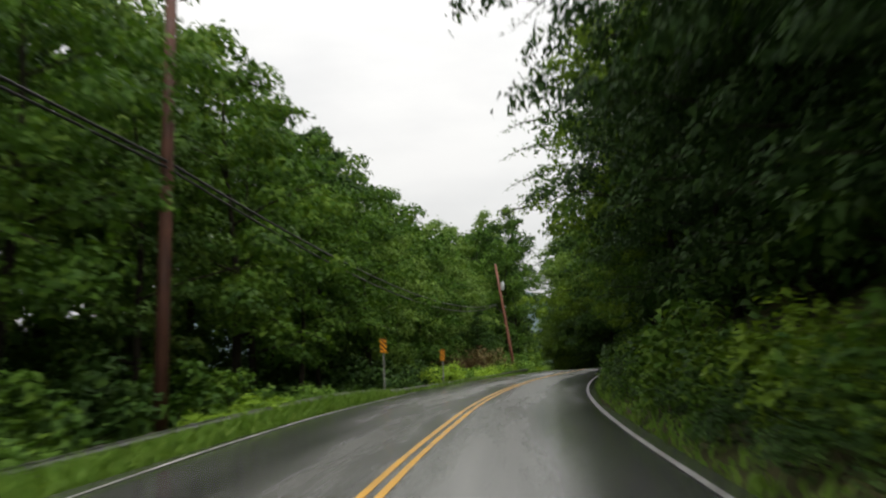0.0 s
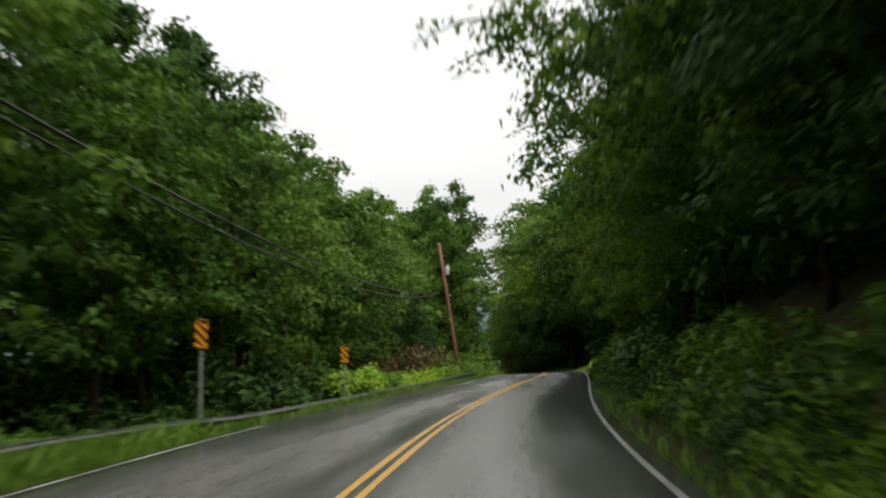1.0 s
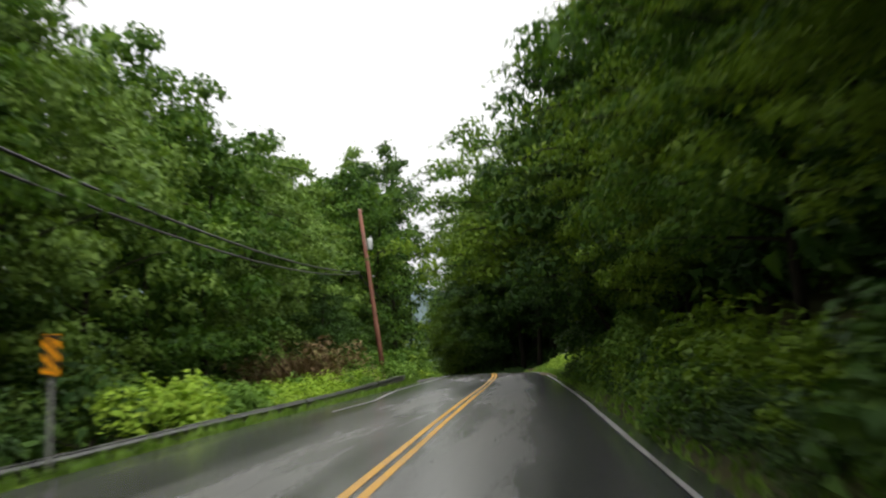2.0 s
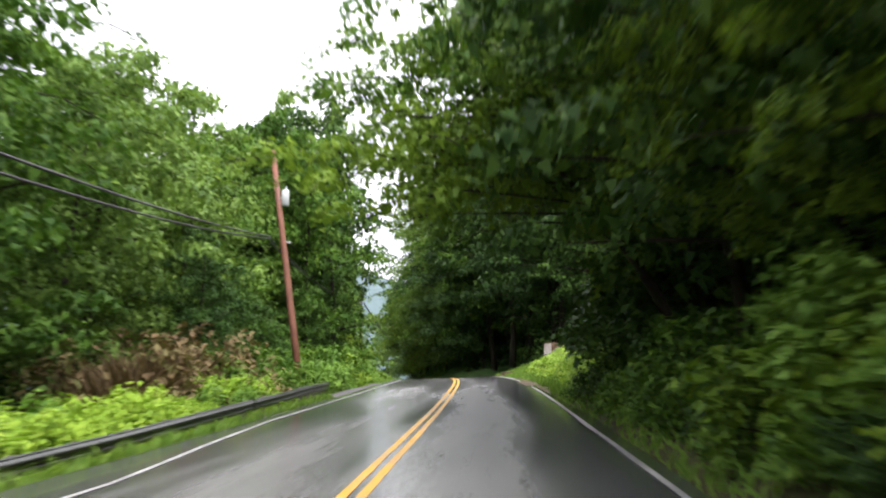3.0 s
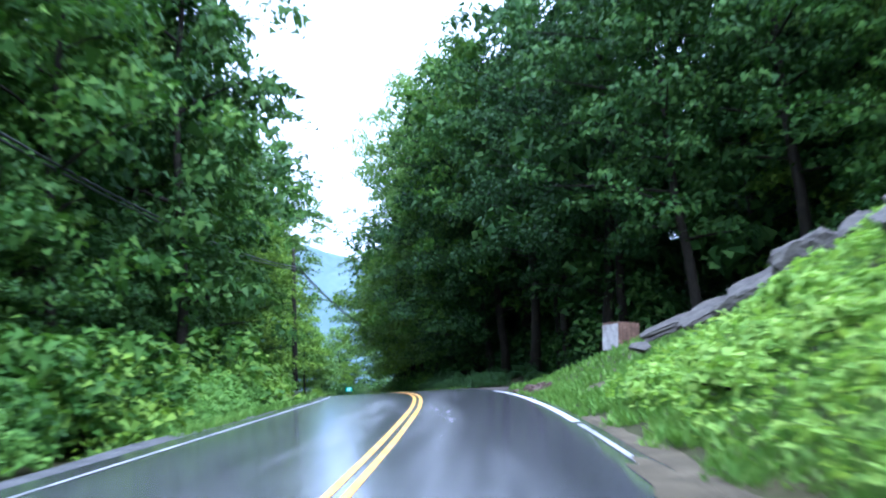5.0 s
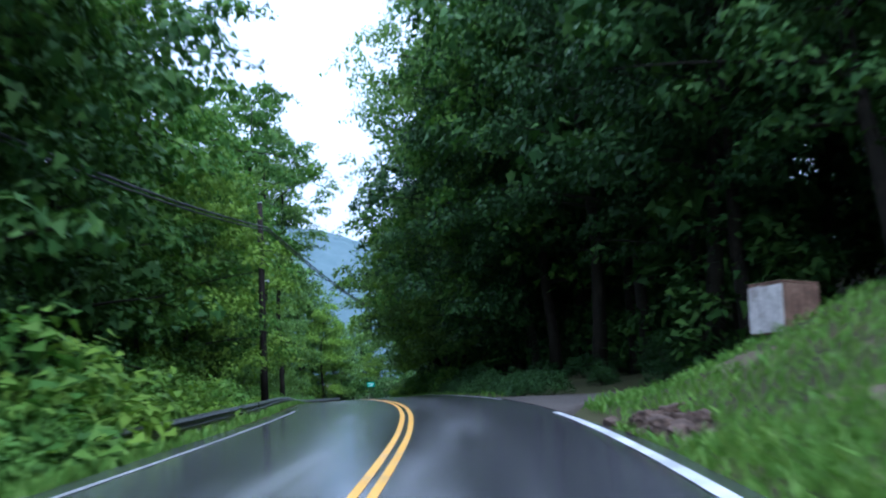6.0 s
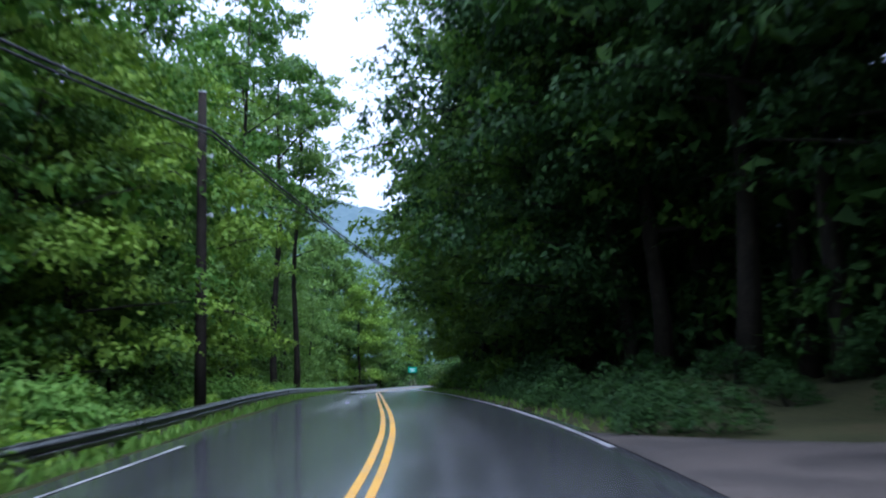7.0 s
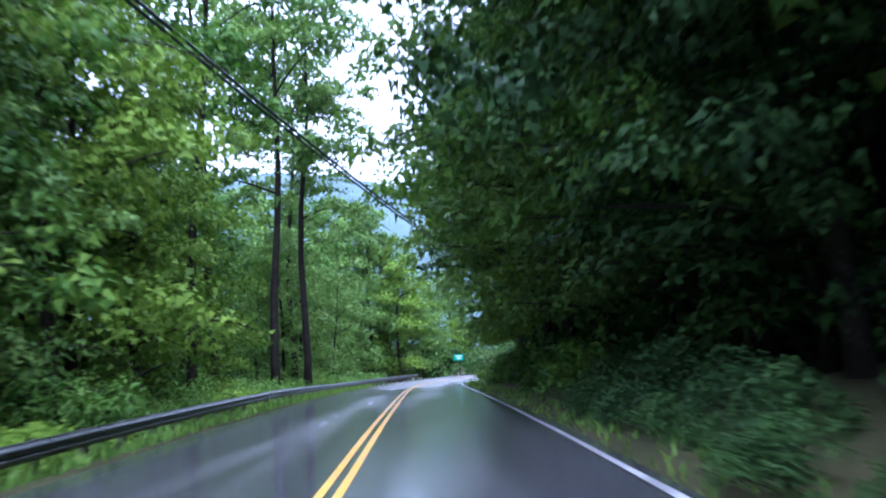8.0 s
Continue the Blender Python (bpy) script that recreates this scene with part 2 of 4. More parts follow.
# ---- plan of the road: its centre line (y, x, z) and the fall across it ----
ROAD = [(-60, -1.9, 0.4), (-30, -1.6, 0.12), (0, -1.35, -0.07), (16.75, -1.34, -0.17), (33.4, -0.2, -0.29), (49.5, 2.08, -0.44), (65.4, 4.49, -0.74),
        (80.9, 6.66, -1.03), (96.2, 8.46, -1.4), (111.1, 9.46, -1.97), (125.3, 9.07, -2.81), (139.4, 7.61, -3.87), (153.6, 6.0, -5.08),
        (167.7, 4.43, -6.36), (182, 3.1, -7.7), (200, 2.6, -9.3), (220, 5.0, -10.9), (245, 13.0, -12.6), (290, 34.0, -15.0)]
CROSS_FALL = 0.023


def natural(xs, ys):
    """Natural cubic spline through the knots, as a function on arrays."""
    xs, ys = np.array(xs, float), np.array(ys, float)
    n, h = len(xs), np.diff(xs)
    a, r = np.eye(n), np.zeros(n)
    for i in range(1, n - 1):
        a[i, i - 1], a[i, i], a[i, i + 1] = h[i - 1], 2 * (h[i - 1] + h[i]), h[i]
        r[i] = 6 * ((ys[i + 1] - ys[i]) / h[i] - (ys[i] - ys[i - 1]) / h[i - 1])
    mm = np.linalg.solve(a, r)

    def f(x):
        x = np.asarray(x, float)
        i = np.clip(np.searchsorted(xs, x) - 1, 0, n - 2)
        u, v, hh = x - xs[i], xs[i + 1] - x, h[i]
        inside = (mm[i] * v ** 3 + mm[i + 1] * u ** 3) / (6 * hh) + (ys[i] / hh - mm[i] * hh / 6) * v + (ys[i + 1] / hh - mm[i + 1] * hh / 6) * u
        return np.where(x < xs[0], ys[0], np.where(x > xs[-1], ys[-1], inside))
    return f


road_x = natural([k[0] for k in ROAD], [k[1] for k in ROAD])
road_z = natural([k[0] for k in ROAD], [k[2] for k in ROAD])


def heading(y):
    """Cosine and sine of the road's turn from straight ahead (positive to the right)."""
    s = (road_x(np.asarray(y, float) + 0.5) - road_x(np.asarray(y, float) - 0.5))
    c = 1 / np.sqrt(1 + s * s)
    return c, s * c


def on_road(y, d, up=0.0):
    """World place beside the road: d metres right of the centre line at y, up above the carriageway's plane."""
    c, s = heading(y)
    return float(road_x(y) + d * c), float(y - d * s), float(road_z(y) + CROSS_FALL * d + up)


def smooth(a, b, x):
    u = np.clip((np.asarray(x, float) - a) / (b - a), 0, 1)
    return u * u * (3 - 2 * u)


RAIL_D = -5.3
RAIL_TOP = ([-60, 12, 20, 28, 33, 37, 46, 56, 64, 72, 80, 90, 104, 130, 145, 160, 180, 300], [0.2, 0.2, 0.28, 0.34, 0.22, 0.06, 0.02, 0.08, 0.14, 0.26, 0.34, 0.28, 0.33, 0.38, 0.5, 0.6, 0.55, 0.5])


def rail_top(y):
    return np.interp(y, *RAIL_TOP)


def ground_height(x, y):
    """The lie of the land: road bench, verge and drop to the left, bank, grassy slope, side road and wood to the right."""
    x, y = np.asarray(x, float), np.asarray(y, float)
    yc = np.clip(y, -60, 290)
    c, s = heading(yc)
    d = (x - road_x(yc)) * c
    z = road_z(yc) + CROSS_FALL * np.clip(d, -9, 9)
    left = np.clip(-d - 3.95, 0, None)
    foot = rail_top(yc) - 0.68
    drop = foot * smooth(0, 1.3, left) - 0.1 * np.clip(left - 1.6, 0, 10) - 0.22 * np.clip(left - 5, 0, 25)
    right = np.clip(d - 3.5, 0, None)
    wood = 0.1 * smooth(0, .6, right) + 0.75 * np.clip(right - .8, 0, 9) + 0.35 * np.clip(right - 9.8, 0, 60)
    bank = 0.05 * smooth(0, .5, right) + np.interp(yc, [84, 92, 97, 104, 111], [0.64, 0.71, 0.6, 0.37, 0.31]) * np.clip(right - .5, 0, 13) + 0.2 * np.clip(right - 13.5, 0, 40)
    low = 0.3 * np.clip(right - 14, 0, 50)
    lower = 0.12 * np.clip(right - .8, 0, 12) + 0.35 * np.clip(right - 12.8, 0, 60)
    a, b, e = smooth(71, 77, yc), smooth(110.5, 116, yc - 0.75 * np.clip(d - 4, 0, 6)), smooth(124, 130, yc)
    rise = wood * (1 - a) + a * (1 - b) * bank + b * (1 - e) * low + e * lower
    rough = np.sin(x * 0.9 + 1.3 * np.sin(y * 0.37)) * np.cos(y * 0.8 + np.sin(x * 0.5)) * 0.13 + np.sin(x * 0.23) * np.cos(y * 0.19) * 0.35
    off = np.where(d < 0, smooth(1.8, 5, left), smooth(1.2, 5, right) * np.where((yc > 112) & (yc < 126), .25, 1))
    under = -0.12 * (smooth(-4.3, -3.9, d) - smooth(3.45, 3.8, d))
    far = smooth(70, 400, np.abs(d)) * -4
    return z + np.where(d < 0, drop, rise) + rough * off + under + far


def gz(x, y):
    return float(ground_height(x, y))


# ---- helpers for building ----
def mesh_object(name, verts, faces, mat, uv=None, flat=True):
    me = bpy.data.meshes.new(name)
    me.from_pydata(verts if isinstance(verts, list) else verts.tolist(), [], faces if isinstance(faces, list) else faces.tolist())
    me.materials.append(mat)
    if not flat:
        me.polygons.foreach_set("use_smooth", [True] * len(me.polygons))
    if uv is not None:
        layer = me.uv_layers.new(name="UVMap")
        loops = np.zeros(len(me.loops), int)
        me.loops.foreach_get("vertex_index", loops)
        layer.data.foreach_set("uv", np.asarray(uv, float)[loops].ravel())
    me.update()
    return new(name, me)


def part(name, verts, faces, mat, parent, label="", flat=True):
    ob = mesh_object(name, verts, faces, mat, flat=flat)
    ob.parent = parent
    return tagged(ob, label)


def part_bm(name, bm, mat, parent, label="", flat=True):
    me = bpy.data.meshes.new(name)
    bm.to_mesh(me)
    bm.free()
    me.materials.append(mat)
    if not flat:
        me.polygons.foreach_set("use_smooth", [True] * len(me.polygons))
    ob = new(name, me)
    ob.parent = parent
    return tagged(ob, label)


def thing(name, m, label, category, group="", kind=""):
    ob = new(name)
    ob.empty_display_size = 0.3
    ob.matrix_basis = m
    return tagged(ob, label, category, group, kind)


def tube(points, radii, sides=7, cap=True):
    """Verts and faces of a round bar along the points."""
    p = [Vector(q) for q in points]
    verts, faces = [], []
    for i, q in enumerate(p):
        t = (p[min(i + 1, len(p) - 1)] - p[max(i - 1, 0)]).normalized()
        a = t.cross(Vector((0.31, 0.95, 0.05)) if abs(t.z) > 0.7 else Vector((0, 0, 1))).normalized()
        b = t.cross(a)
        for k in range(sides):
            w = 2 * math.pi * k / sides
            verts.append(tuple(q + (a * math.cos(w) + b * math.sin(w)) * radii[i]))
    for i in range(len(p) - 1):
        for k in range(sides):
            k2 = (k + 1) % sides
            faces.append((i * sides + k, i * sides + k2, (i + 1) * sides + k2, (i + 1) * sides + k))
    if cap:
        faces.append(tuple(range(sides))[::-1])
        faces.append(tuple((len(p) - 1) * sides + k for k in range(sides)))
    return verts, faces


def join(*pairs):
    verts, faces = [], []
    for v, f in pairs:
        o = len(verts)
        verts += list(v)
        faces += [tuple(i + o for i in q) for q in f]
    return verts, faces


def box(sx, sy, sz, bevel=0.01, at=(0, 0, 0)):
    bm = bmesh.new()
    bmesh.ops.create_cube(bm, size=1.0)
    bmesh.ops.scale(bm, vec=(sx, sy, sz), verts=bm.verts)
    if bevel:
        bmesh.ops.bevel(bm, geom=list(bm.edges), offset=bevel, segments=2, affect="EDGES", profile=0.6)
    bmesh.ops.translate(bm, vec=at, verts=bm.verts)
    return bm


def leaf_cloud(rng, at, lean, size, spread=0.7, slim=0.55, far=False):
    """Folded leaves at the places, turned towards lean with some scatter; single triangles for trees that stay far off."""
    n = len(at)
    nor = lean + rng.normal(0, spread, (n, 3))
    nor /= np.linalg.norm(nor, axis=1)[:, None] + 1e-9
    t = np.cross(nor, rng.normal(0, 1, (n, 3)))
    t /= np.linalg.norm(t, axis=1)[:, None] + 1e-9
    t[:, 2] -= 0.25
    b = np.cross(nor, t)
    ln = (size * rng.uniform(0.65, 1.35, n))[:, None]
    if far:
        v = np.stack([at - t * ln * 0.5 + b * ln * slim * 0.5, at - t * ln * 0.5 - b * ln * slim * 0.5, at + t * ln * 0.5], 1)
        return v.reshape(-1, 3), np.arange(3 * n).reshape(n, 3)
    fold = nor * ln * 0.12
    v = np.empty((n, 4, 3))
    v[:, 0] = at - t * ln * 0.5
    v[:, 1] = at + b * ln * slim * 0.5 + fold
    v[:, 2] = at + t * ln * 0.5
    v[:, 3] = at - b * ln * slim * 0.5 + fold
    return v.reshape(-1, 3), np.arange(4 * n).reshape(n, 4)


def clump_leaves(rng, centres, radii, per, size, flat=0.5, far=False):
    """Leaves on the outside of many uneven clumps."""
    k = len(centres)
    d = rng.normal(0, 1, (k, per, 3))
    d[..., 2] = d[..., 2] + 0.75
    d /= np.linalg.norm(d, axis=2)[..., None]
    r = rng.uniform(0.3, 1.12, (k, per, 1)) ** 0.5
    lump = 1 + 0.35 * np.sin(d[..., :1] * 5 + rng.uniform(0, 6, (k, 1, 1))) * np.cos(d[..., 1:2] * 4)
    at = centres[:, None, :] + d * r * lump * radii[:, None, None] * np.array([1, 1, flat])
    at[..., 2] -= 0.12 * radii[:, None] * (np.hypot(d[..., 0], d[..., 1]) * r[..., 0]) ** 2
    lean = d * 0.75 + np.array([0, 0, 0.5])
    return leaf_cloud(rng, at.reshape(-1, 3), lean.reshape(-1, 3), size, 0.33, 0.62, far)


def tuft_leaves(rng, centres, radii, outward, per, size, flat=0.72, far=True):
    """Dense domed tufts of leaves: thick on top and at the rim, open below, drooping away from the trunk."""
    count = np.maximum(12, (per * (radii / radii.mean()) ** 2)).astype(int)
    who = np.repeat(np.arange(len(centres)), count)
    n = len(who)
    d = rng.normal(0, 1, (n, 3))
    d[:, 2] = np.abs(d[:, 2]) - 0.3
    d /= np.linalg.norm(d, axis=1)[:, None]
    turn, ring = rng.uniform(0, 6.28, len(centres))[who], np.arctan2(d[:, 1], d[:, 0])
    lump = 1 + 0.22 * np.sin(3 * ring + turn) + 0.16 * np.sin(7 * ring + 2.3 * turn)
    r = rng.uniform(0.62, 1.06, n) * lump
    step = d * (r * radii[who])[:, None] * np.array([1, 1, flat])
    out = np.einsum("ij,ij->i", step[:, :2], outward[who][:, :2])
    step[:, 2] -= 0.3 * np.clip(out, 0, None) + 0.1 * np.hypot(step[:, 0], step[:, 1]) ** 2 / radii[who]
    lean = d + np.array([0, 0, 0.3])
    return leaf_cloud(rng, centres[who] + step, lean, size, 0.42, 0.74, far)


def grow_tree(name, seed, height, crown_from, radius, tufts, per, leaf_size, mat, trunk_r, reach=(0, 0), label="", shape=0.8, tuft_size=(0.75, 1.35), sprays=0, far=True, rise=0.45, core=170):
    """A broadleaf tree: bent tapered trunk, boughs that carry tufts of leaves, darker open inside. reach: how far the crown leans over."""
    rng = np.random.default_rng(seed)
    root = thing(name, Matrix(), label, "tree")
    lean = rng.normal(0, 0.035 * height, 2) * 0.5
    hs = np.linspace(-0.6, height * 0.93, 9)

    def axis(z):
        u = np.clip(z / height, 0, 1)
        return np.array([lean[0] * u + 0.15 * math.sin(z * 0.5 + seed) + reach[0] * u ** 1.5 * 0.45, lean[1] * u + 0.15 * math.cos(z * 0.43 + seed) + reach[1] * u ** 1.5 * 0.45, z])
    pieces = [tube([axis(z) for z in hs], [trunk_r * (1.25 if i == 0 else 1) * (1 - 0.9 * max(0, z) / height) for i, z in enumerate(hs)], 8)]
    boughs = max(6, tufts // 4)
    centres, sizes, outs = [], [], []
    for i in range(boughs):
        u = ((i + rng.uniform(0, 0.9)) / boughs) ** shape
        ang = 2.4 * i + rng.uniform(-0.5, 0.5)
        out = np.array([math.cos(ang), math.sin(ang), 0.0])
        ln = radius * math.sqrt(max(0.05, math.sin(math.pi * min(1, 0.14 + 0.84 * u)))) * rng.uniform(0.7, 1.22)
        tip_z = crown_from + (height - crown_from) * u
        lift = (rise * (0.25 + u)) * ln
        start = axis(max(1.0, tip_z - lift))
        shift = np.array([*reach, 0.0]) * 0.6 * math.sin(math.pi * min(1, u)) ** 0.7
        line = lambda q: start + out * ln * q + np.array([0, 0, lift * (1.7 * q - 0.7 * q * q)]) + shift * q
        r0 = trunk_r * 0.42 * (1 - 0.7 * start[2] / height)
        if i % 2 == 0 or reach != (0, 0):
            pieces.append(tube([line(0), line(0.33), line(0.66), line(0.95)], [r0, r0 * 0.7, r0 * 0.45, r0 * 0.15], 5, False))
        side = np.array([-out[1], out[0], 0])
        for q in (0.34, 0.62, 0.82, 1.0):
            centres.append(line(q) + side * rng.normal(0, 0.2) * ln * q + rng.normal(0, 0.12, 3) * np.array([1, 1, 1.9]) * ln * 0.5)
            sizes.append(rng.uniform(*tuft_size) * (1.15 - 0.4 * q) * (0.8 + 0.2 * math.sin(math.pi * u)))
            outs.append(out * q)
    centres, sizes, outs = np.array(centres), np.array(sizes), np.array(outs)
    v, f = tuft_leaves(rng, centres, sizes, outs, per, leaf_size, far=far)
    extra = []
    if core:
        k = rng.integers(0, len(centres), core)
        inner = np.array([axis(z) for z in centres[k, 2]])
        at = inner + (centres[k] - inner) * rng.uniform(0.1, 0.75, (core, 1)) + rng.normal(0, 0.25, (core, 3))
        extra.append(leaf_cloud(rng, at, rng.normal(0, 1, (core, 3)), leaf_size * 1.8, 0.5, 0.7, True if far else False))
    for i in rng.permutation(len(centres))[:sprays]:
        out = outs[i] + rng.normal(0, 0.3, 3)
        out = out / (np.linalg.norm(out[:2]) + 1e-6)
        ln, k = rng.uniform(0.8, 1.9), 44
        q = rng.uniform(0.05, 1, k)[:, None]
        tip = centres[i] + out * np.array([1, 1, 0.1]) * (sizes[i] * 0.6 + ln)
        line = centres[i] * (1 - q) + tip * q + np.array([0, 0, -0.42]) * q ** 2 * ln
        at = line + rng.normal(0, 1, (k, 3)) * np.array([0.24, 0.24, 0.09]) * (1.15 - q * 0.6)
        extra.append(leaf_cloud(rng, at, np.tile([0, 0, 0.8], (k, 1)), leaf_size * 0.9, 0.4, 0.6, far))
        pieces.append(tube([centres[i], (centres[i] + tip) / 2 + np.array([0, 0, -0.1 * ln]), tip + np.array([0, 0, -0.4 * ln])], [0.03, 0.02, 0.006], 4, False))
    for v2, f2 in extra:
        f = np.concatenate([f, f2 + len(v)])
        v = np.concatenate([v, v2])
    part("trunk", *join(*pieces), M_BARK, root, flat=False)
    part("crown", v, f, mat, root)
    return root


def grow_bush(name, seed, height, radius, clumps, per, leaf_size, mat, label, category="bush", far=False):
    rng = np.random.default_rng(seed)
    root = thing(name, Matrix(), label, category)
    ang, rad = rng.uniform(0, 2 * np.pi, clumps), radius * np.sqrt(rng.uniform(0, 1, clumps))
    top = height * np.sqrt(np.clip(1.05 - (rad / radius) ** 2, 0.08, 1))
    ctr = np.stack([rad * np.cos(ang), rad * np.sin(ang), top * rng.uniform(0.3, 1, clumps)], 1)
    sv, sf = tube([(0, 0, -0.2), (0, 0, 0.12)], [0.09, 0.06], 4, False)  # stems that fork from one stool
    for i in range(min(clumps, 9)):
        base = len(sv)
        sv = sv + tube([ctr[i] * 0.5 + np.array([0, 0, 0.06]), ctr[i]], [0.018, 0.008], 4, False)[0]
        for lo, hi in ((4, base), (base, base + 4)):
            sf = sf + [(lo + k, lo + (k + 1) % 4, hi + (k + 1) % 4, hi + k) for k in range(4)]
    part("stem", sv, sf, M_BARK, root)
    v, f = clump_leaves(rng, ctr, rng.uniform(0.22, 0.42, clumps) * max(0.7, radius), per, leaf_size, 0.75, far)
    part("foliage", v, f, mat, root)
    return root

# ---- ground: one sheet to the horizon ----
def spread_axis(lo, hi, near_lo, near_hi, step):
    near = np.arange(near_lo, near_hi + 1e-6, step)
    out = lambda a, b: a + (b - a) * np.linspace(0, 1, 26)[1:] ** 2.6
    return np.concatenate([out(near_lo, lo)[::-1], near, out(near_hi, hi)])


gx, gy = spread_axis(-1800, 1800, -26, 40, 0.55), spread_axis(-1500, 2200, -20, 230, 1.1)
GX, GY = np.meshgrid(gx, gy)
GZ = ground_height(GX, GY)
nx, ny = len(gx), len(gy)
idx = np.arange(nx * ny).reshape(ny, nx)
gf = np.stack([idx[:-1, :-1], idx[:-1, 1:], idx[1:, 1:], idx[1:, :-1]], -1).reshape(-1, 4)
ground = mesh_object("ground", np.stack([GX, GY, GZ], -1).reshape(-1, 3), gf, M_SOIL, flat=False)
tagged(ground, "dark forest soil with leaf litter and thin grass", "ground", kind="structure")


# ---- carriageway with its edges and painted lines ----
def strip(name, d0, d1, y0, y1, up, mat, step=1.0, across=1, ragged=0.0, seed=0, skirt=0.0, drift=None):
    """A band along the road between two offsets; ragged edges and a skirt down where it has a thickness."""
    rng = np.random.default_rng(seed)
    ys = np.arange(y0, y1 + 1e-6, step)
    verts, uv, faces = [], [], []
    ds = list(np.linspace(d0, d1, across + 1))
    walk_a, walk_b = (np.convolve(rng.normal(0, ragged * 2.4, len(ys) + 8), np.array([1, 2, 3, 4, 5, 4, 3, 2, 1]) / 25, "valid") for _ in range(2))
    cols = len(ds) + (2 if skirt else 0)
    for i, y in enumerate(ys):
        row = [(d + (walk_a[i] if k == 0 else walk_b[i] if k == len(ds) - 1 else 0), up) for k, d in enumerate(ds)]
        if skirt:
            row = [(row[0][0] - 0.12, up - skirt)] + row + [(row[-1][0] + 0.12, up - skirt)]
        aside = drift(float(y)) if drift else 0.0
        for d, h in row:
            verts.append(on_road(float(y), d + aside, h))
            uv.append((d, y))
    for i in range(len(ys) - 1):
        for k in range(cols - 1):
            a = i * cols + k
            faces.append((a, a + 1, a + cols + 1, a + cols))
    return mesh_object(name, verts, faces, mat, uv, flat=not skirt)


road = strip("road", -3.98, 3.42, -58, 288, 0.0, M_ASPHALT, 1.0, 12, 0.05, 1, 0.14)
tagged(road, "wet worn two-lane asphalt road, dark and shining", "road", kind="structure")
def centre_drift(y):
    """The painted centre line leaves the crown of the road a little in the bends."""
    return float(np.interp(y, [-60, 8, 17, 27, 45, 60], [-0.05, -0.05, 0.1, 0.12, 0.12, 0.02]))


def left_edge(y):
    return float(np.interp(y, [-60, 9, 13, 20, 40, 54, 59, 63, 68, 90, 110, 300], [-3.58, -3.6, -3.72, -3.84, -3.78, -3.1, -2.98, -3.3, -3.62, -3.54, -3.51, -3.5]))


for d in (-0.1, 0.1):
    tagged(strip("center_line", d - 0.052, d + 0.052, -57, 287, 0.006, M_YELLOW, 0.5, 1, 0.004, 5, drift=centre_drift), "worn solid yellow centre line painted on asphalt", "road marking", "double centre line", "structure")
for y0, y1 in ((-57, 34), (54, 126)):
    tagged(strip("edge_line", -0.042, 0.042, y0, y1, 0.006, M_LINE, 0.5, 1, 0.008, 6, drift=left_edge), "thin worn white edge line along the asphalt", "road marking", "edge lines", "structure")
for y0, y1, w in ((-57, 83.6, 0.09), (89.5, 95.5, 0.1), (96, 114.3, 0.15), (122.6, 287, 0.09)):
    tagged(strip("edge_line", 3.2 - w / 2, 3.2 + w / 2, y0, y1, 0.006, M_LINE_NEW if w > 0.12 else M_LINE, 0.5, 1, 0.01, 7), "thin worn white edge line along the asphalt", "road marking", "edge lines", "structure")


def patch_on_ground(name, outline, up, mat, label, category, n=44, seed=0):
    """A thin uneven sheet on the ground inside an oval outline (y, d, half length, half width)."""
    rng = np.random.default_rng(seed)
    y0, d0, hl, hw = outline
    verts, faces = [], []
    rings = 6
    rough = rng.normal(0, 0.34, n)
    edge = 0.85 + sum(np.roll(rough, q) * w for q, w in ((-2, 1), (-1, 2), (0, 3), (1, 2), (2, 1))) / 9
    for r in range(rings + 1):
        for k in range(n):
            w, q = 2 * math.pi * k / n, r / rings * edge[k]
            x, y, z = on_road(y0 + hl * q * math.sin(w), d0 + hw * q * math.cos(w), 0)
            dd = d0 + hw * q * math.cos(w)
            base = z if dd < 3.5 else max(gz(x, y), z - 0.3 if dd < 3.9 else -99)
            verts.append((x, y, base + up * (1 - 0.85 * (r / rings) ** 2) + 0.004))
    for r in range(rings):
        for k in range(n):
            k2 = (k + 1) % n
            faces.append((r * n + k, (r + 1) * n + k, (r + 1) * n + k2, r * n + k2))
    return tagged(mesh_object(name, verts, faces, mat, flat=False), label, category, kind="structure")


# side road that leaves to the right, between the grassy bank and the dark wood
def side_road():
    ds, ts = np.linspace(3.3, 26, 24), [0, 0.02, *np.linspace(0.125, 0.875, 7), 0.98, 1]
    verts, faces, uv = [], [], []
    for d in ds:
        flare = 3.6 * math.exp(-(d - 3.3) / 2.2)
        a, b = 113.2 + min(4.8, (d - 3.3) * 2.6), 122.6 + flare * 0.7 - min(1.4, (d - 3.3) * 0.45) + max(0, d - 8) * 0.28
        for t in ts:
            y = a + (b - a) * t
            x, yy, z = on_road(y, d, 0)
            top = z + 0.012 if d < 3.9 else max(gz(x, yy) + 0.025, z - 0.02)
            verts.append((x, yy, top - (0.16 if t in (0, 1) else 0)))
            uv.append((d, y))
    k = len(ts)
    for i in range(len(ds) - 1):
        for j in range(k - 1):
            faces.append((i * k + j, (i + 1) * k + j, (i + 1) * k + j + 1, i * k + j + 1))
    return tagged(mesh_object("side_road", verts, faces, M_GRAVEL, uv, False), "wet gravel side road leaving the asphalt under dark trees", "side road", kind="structure")


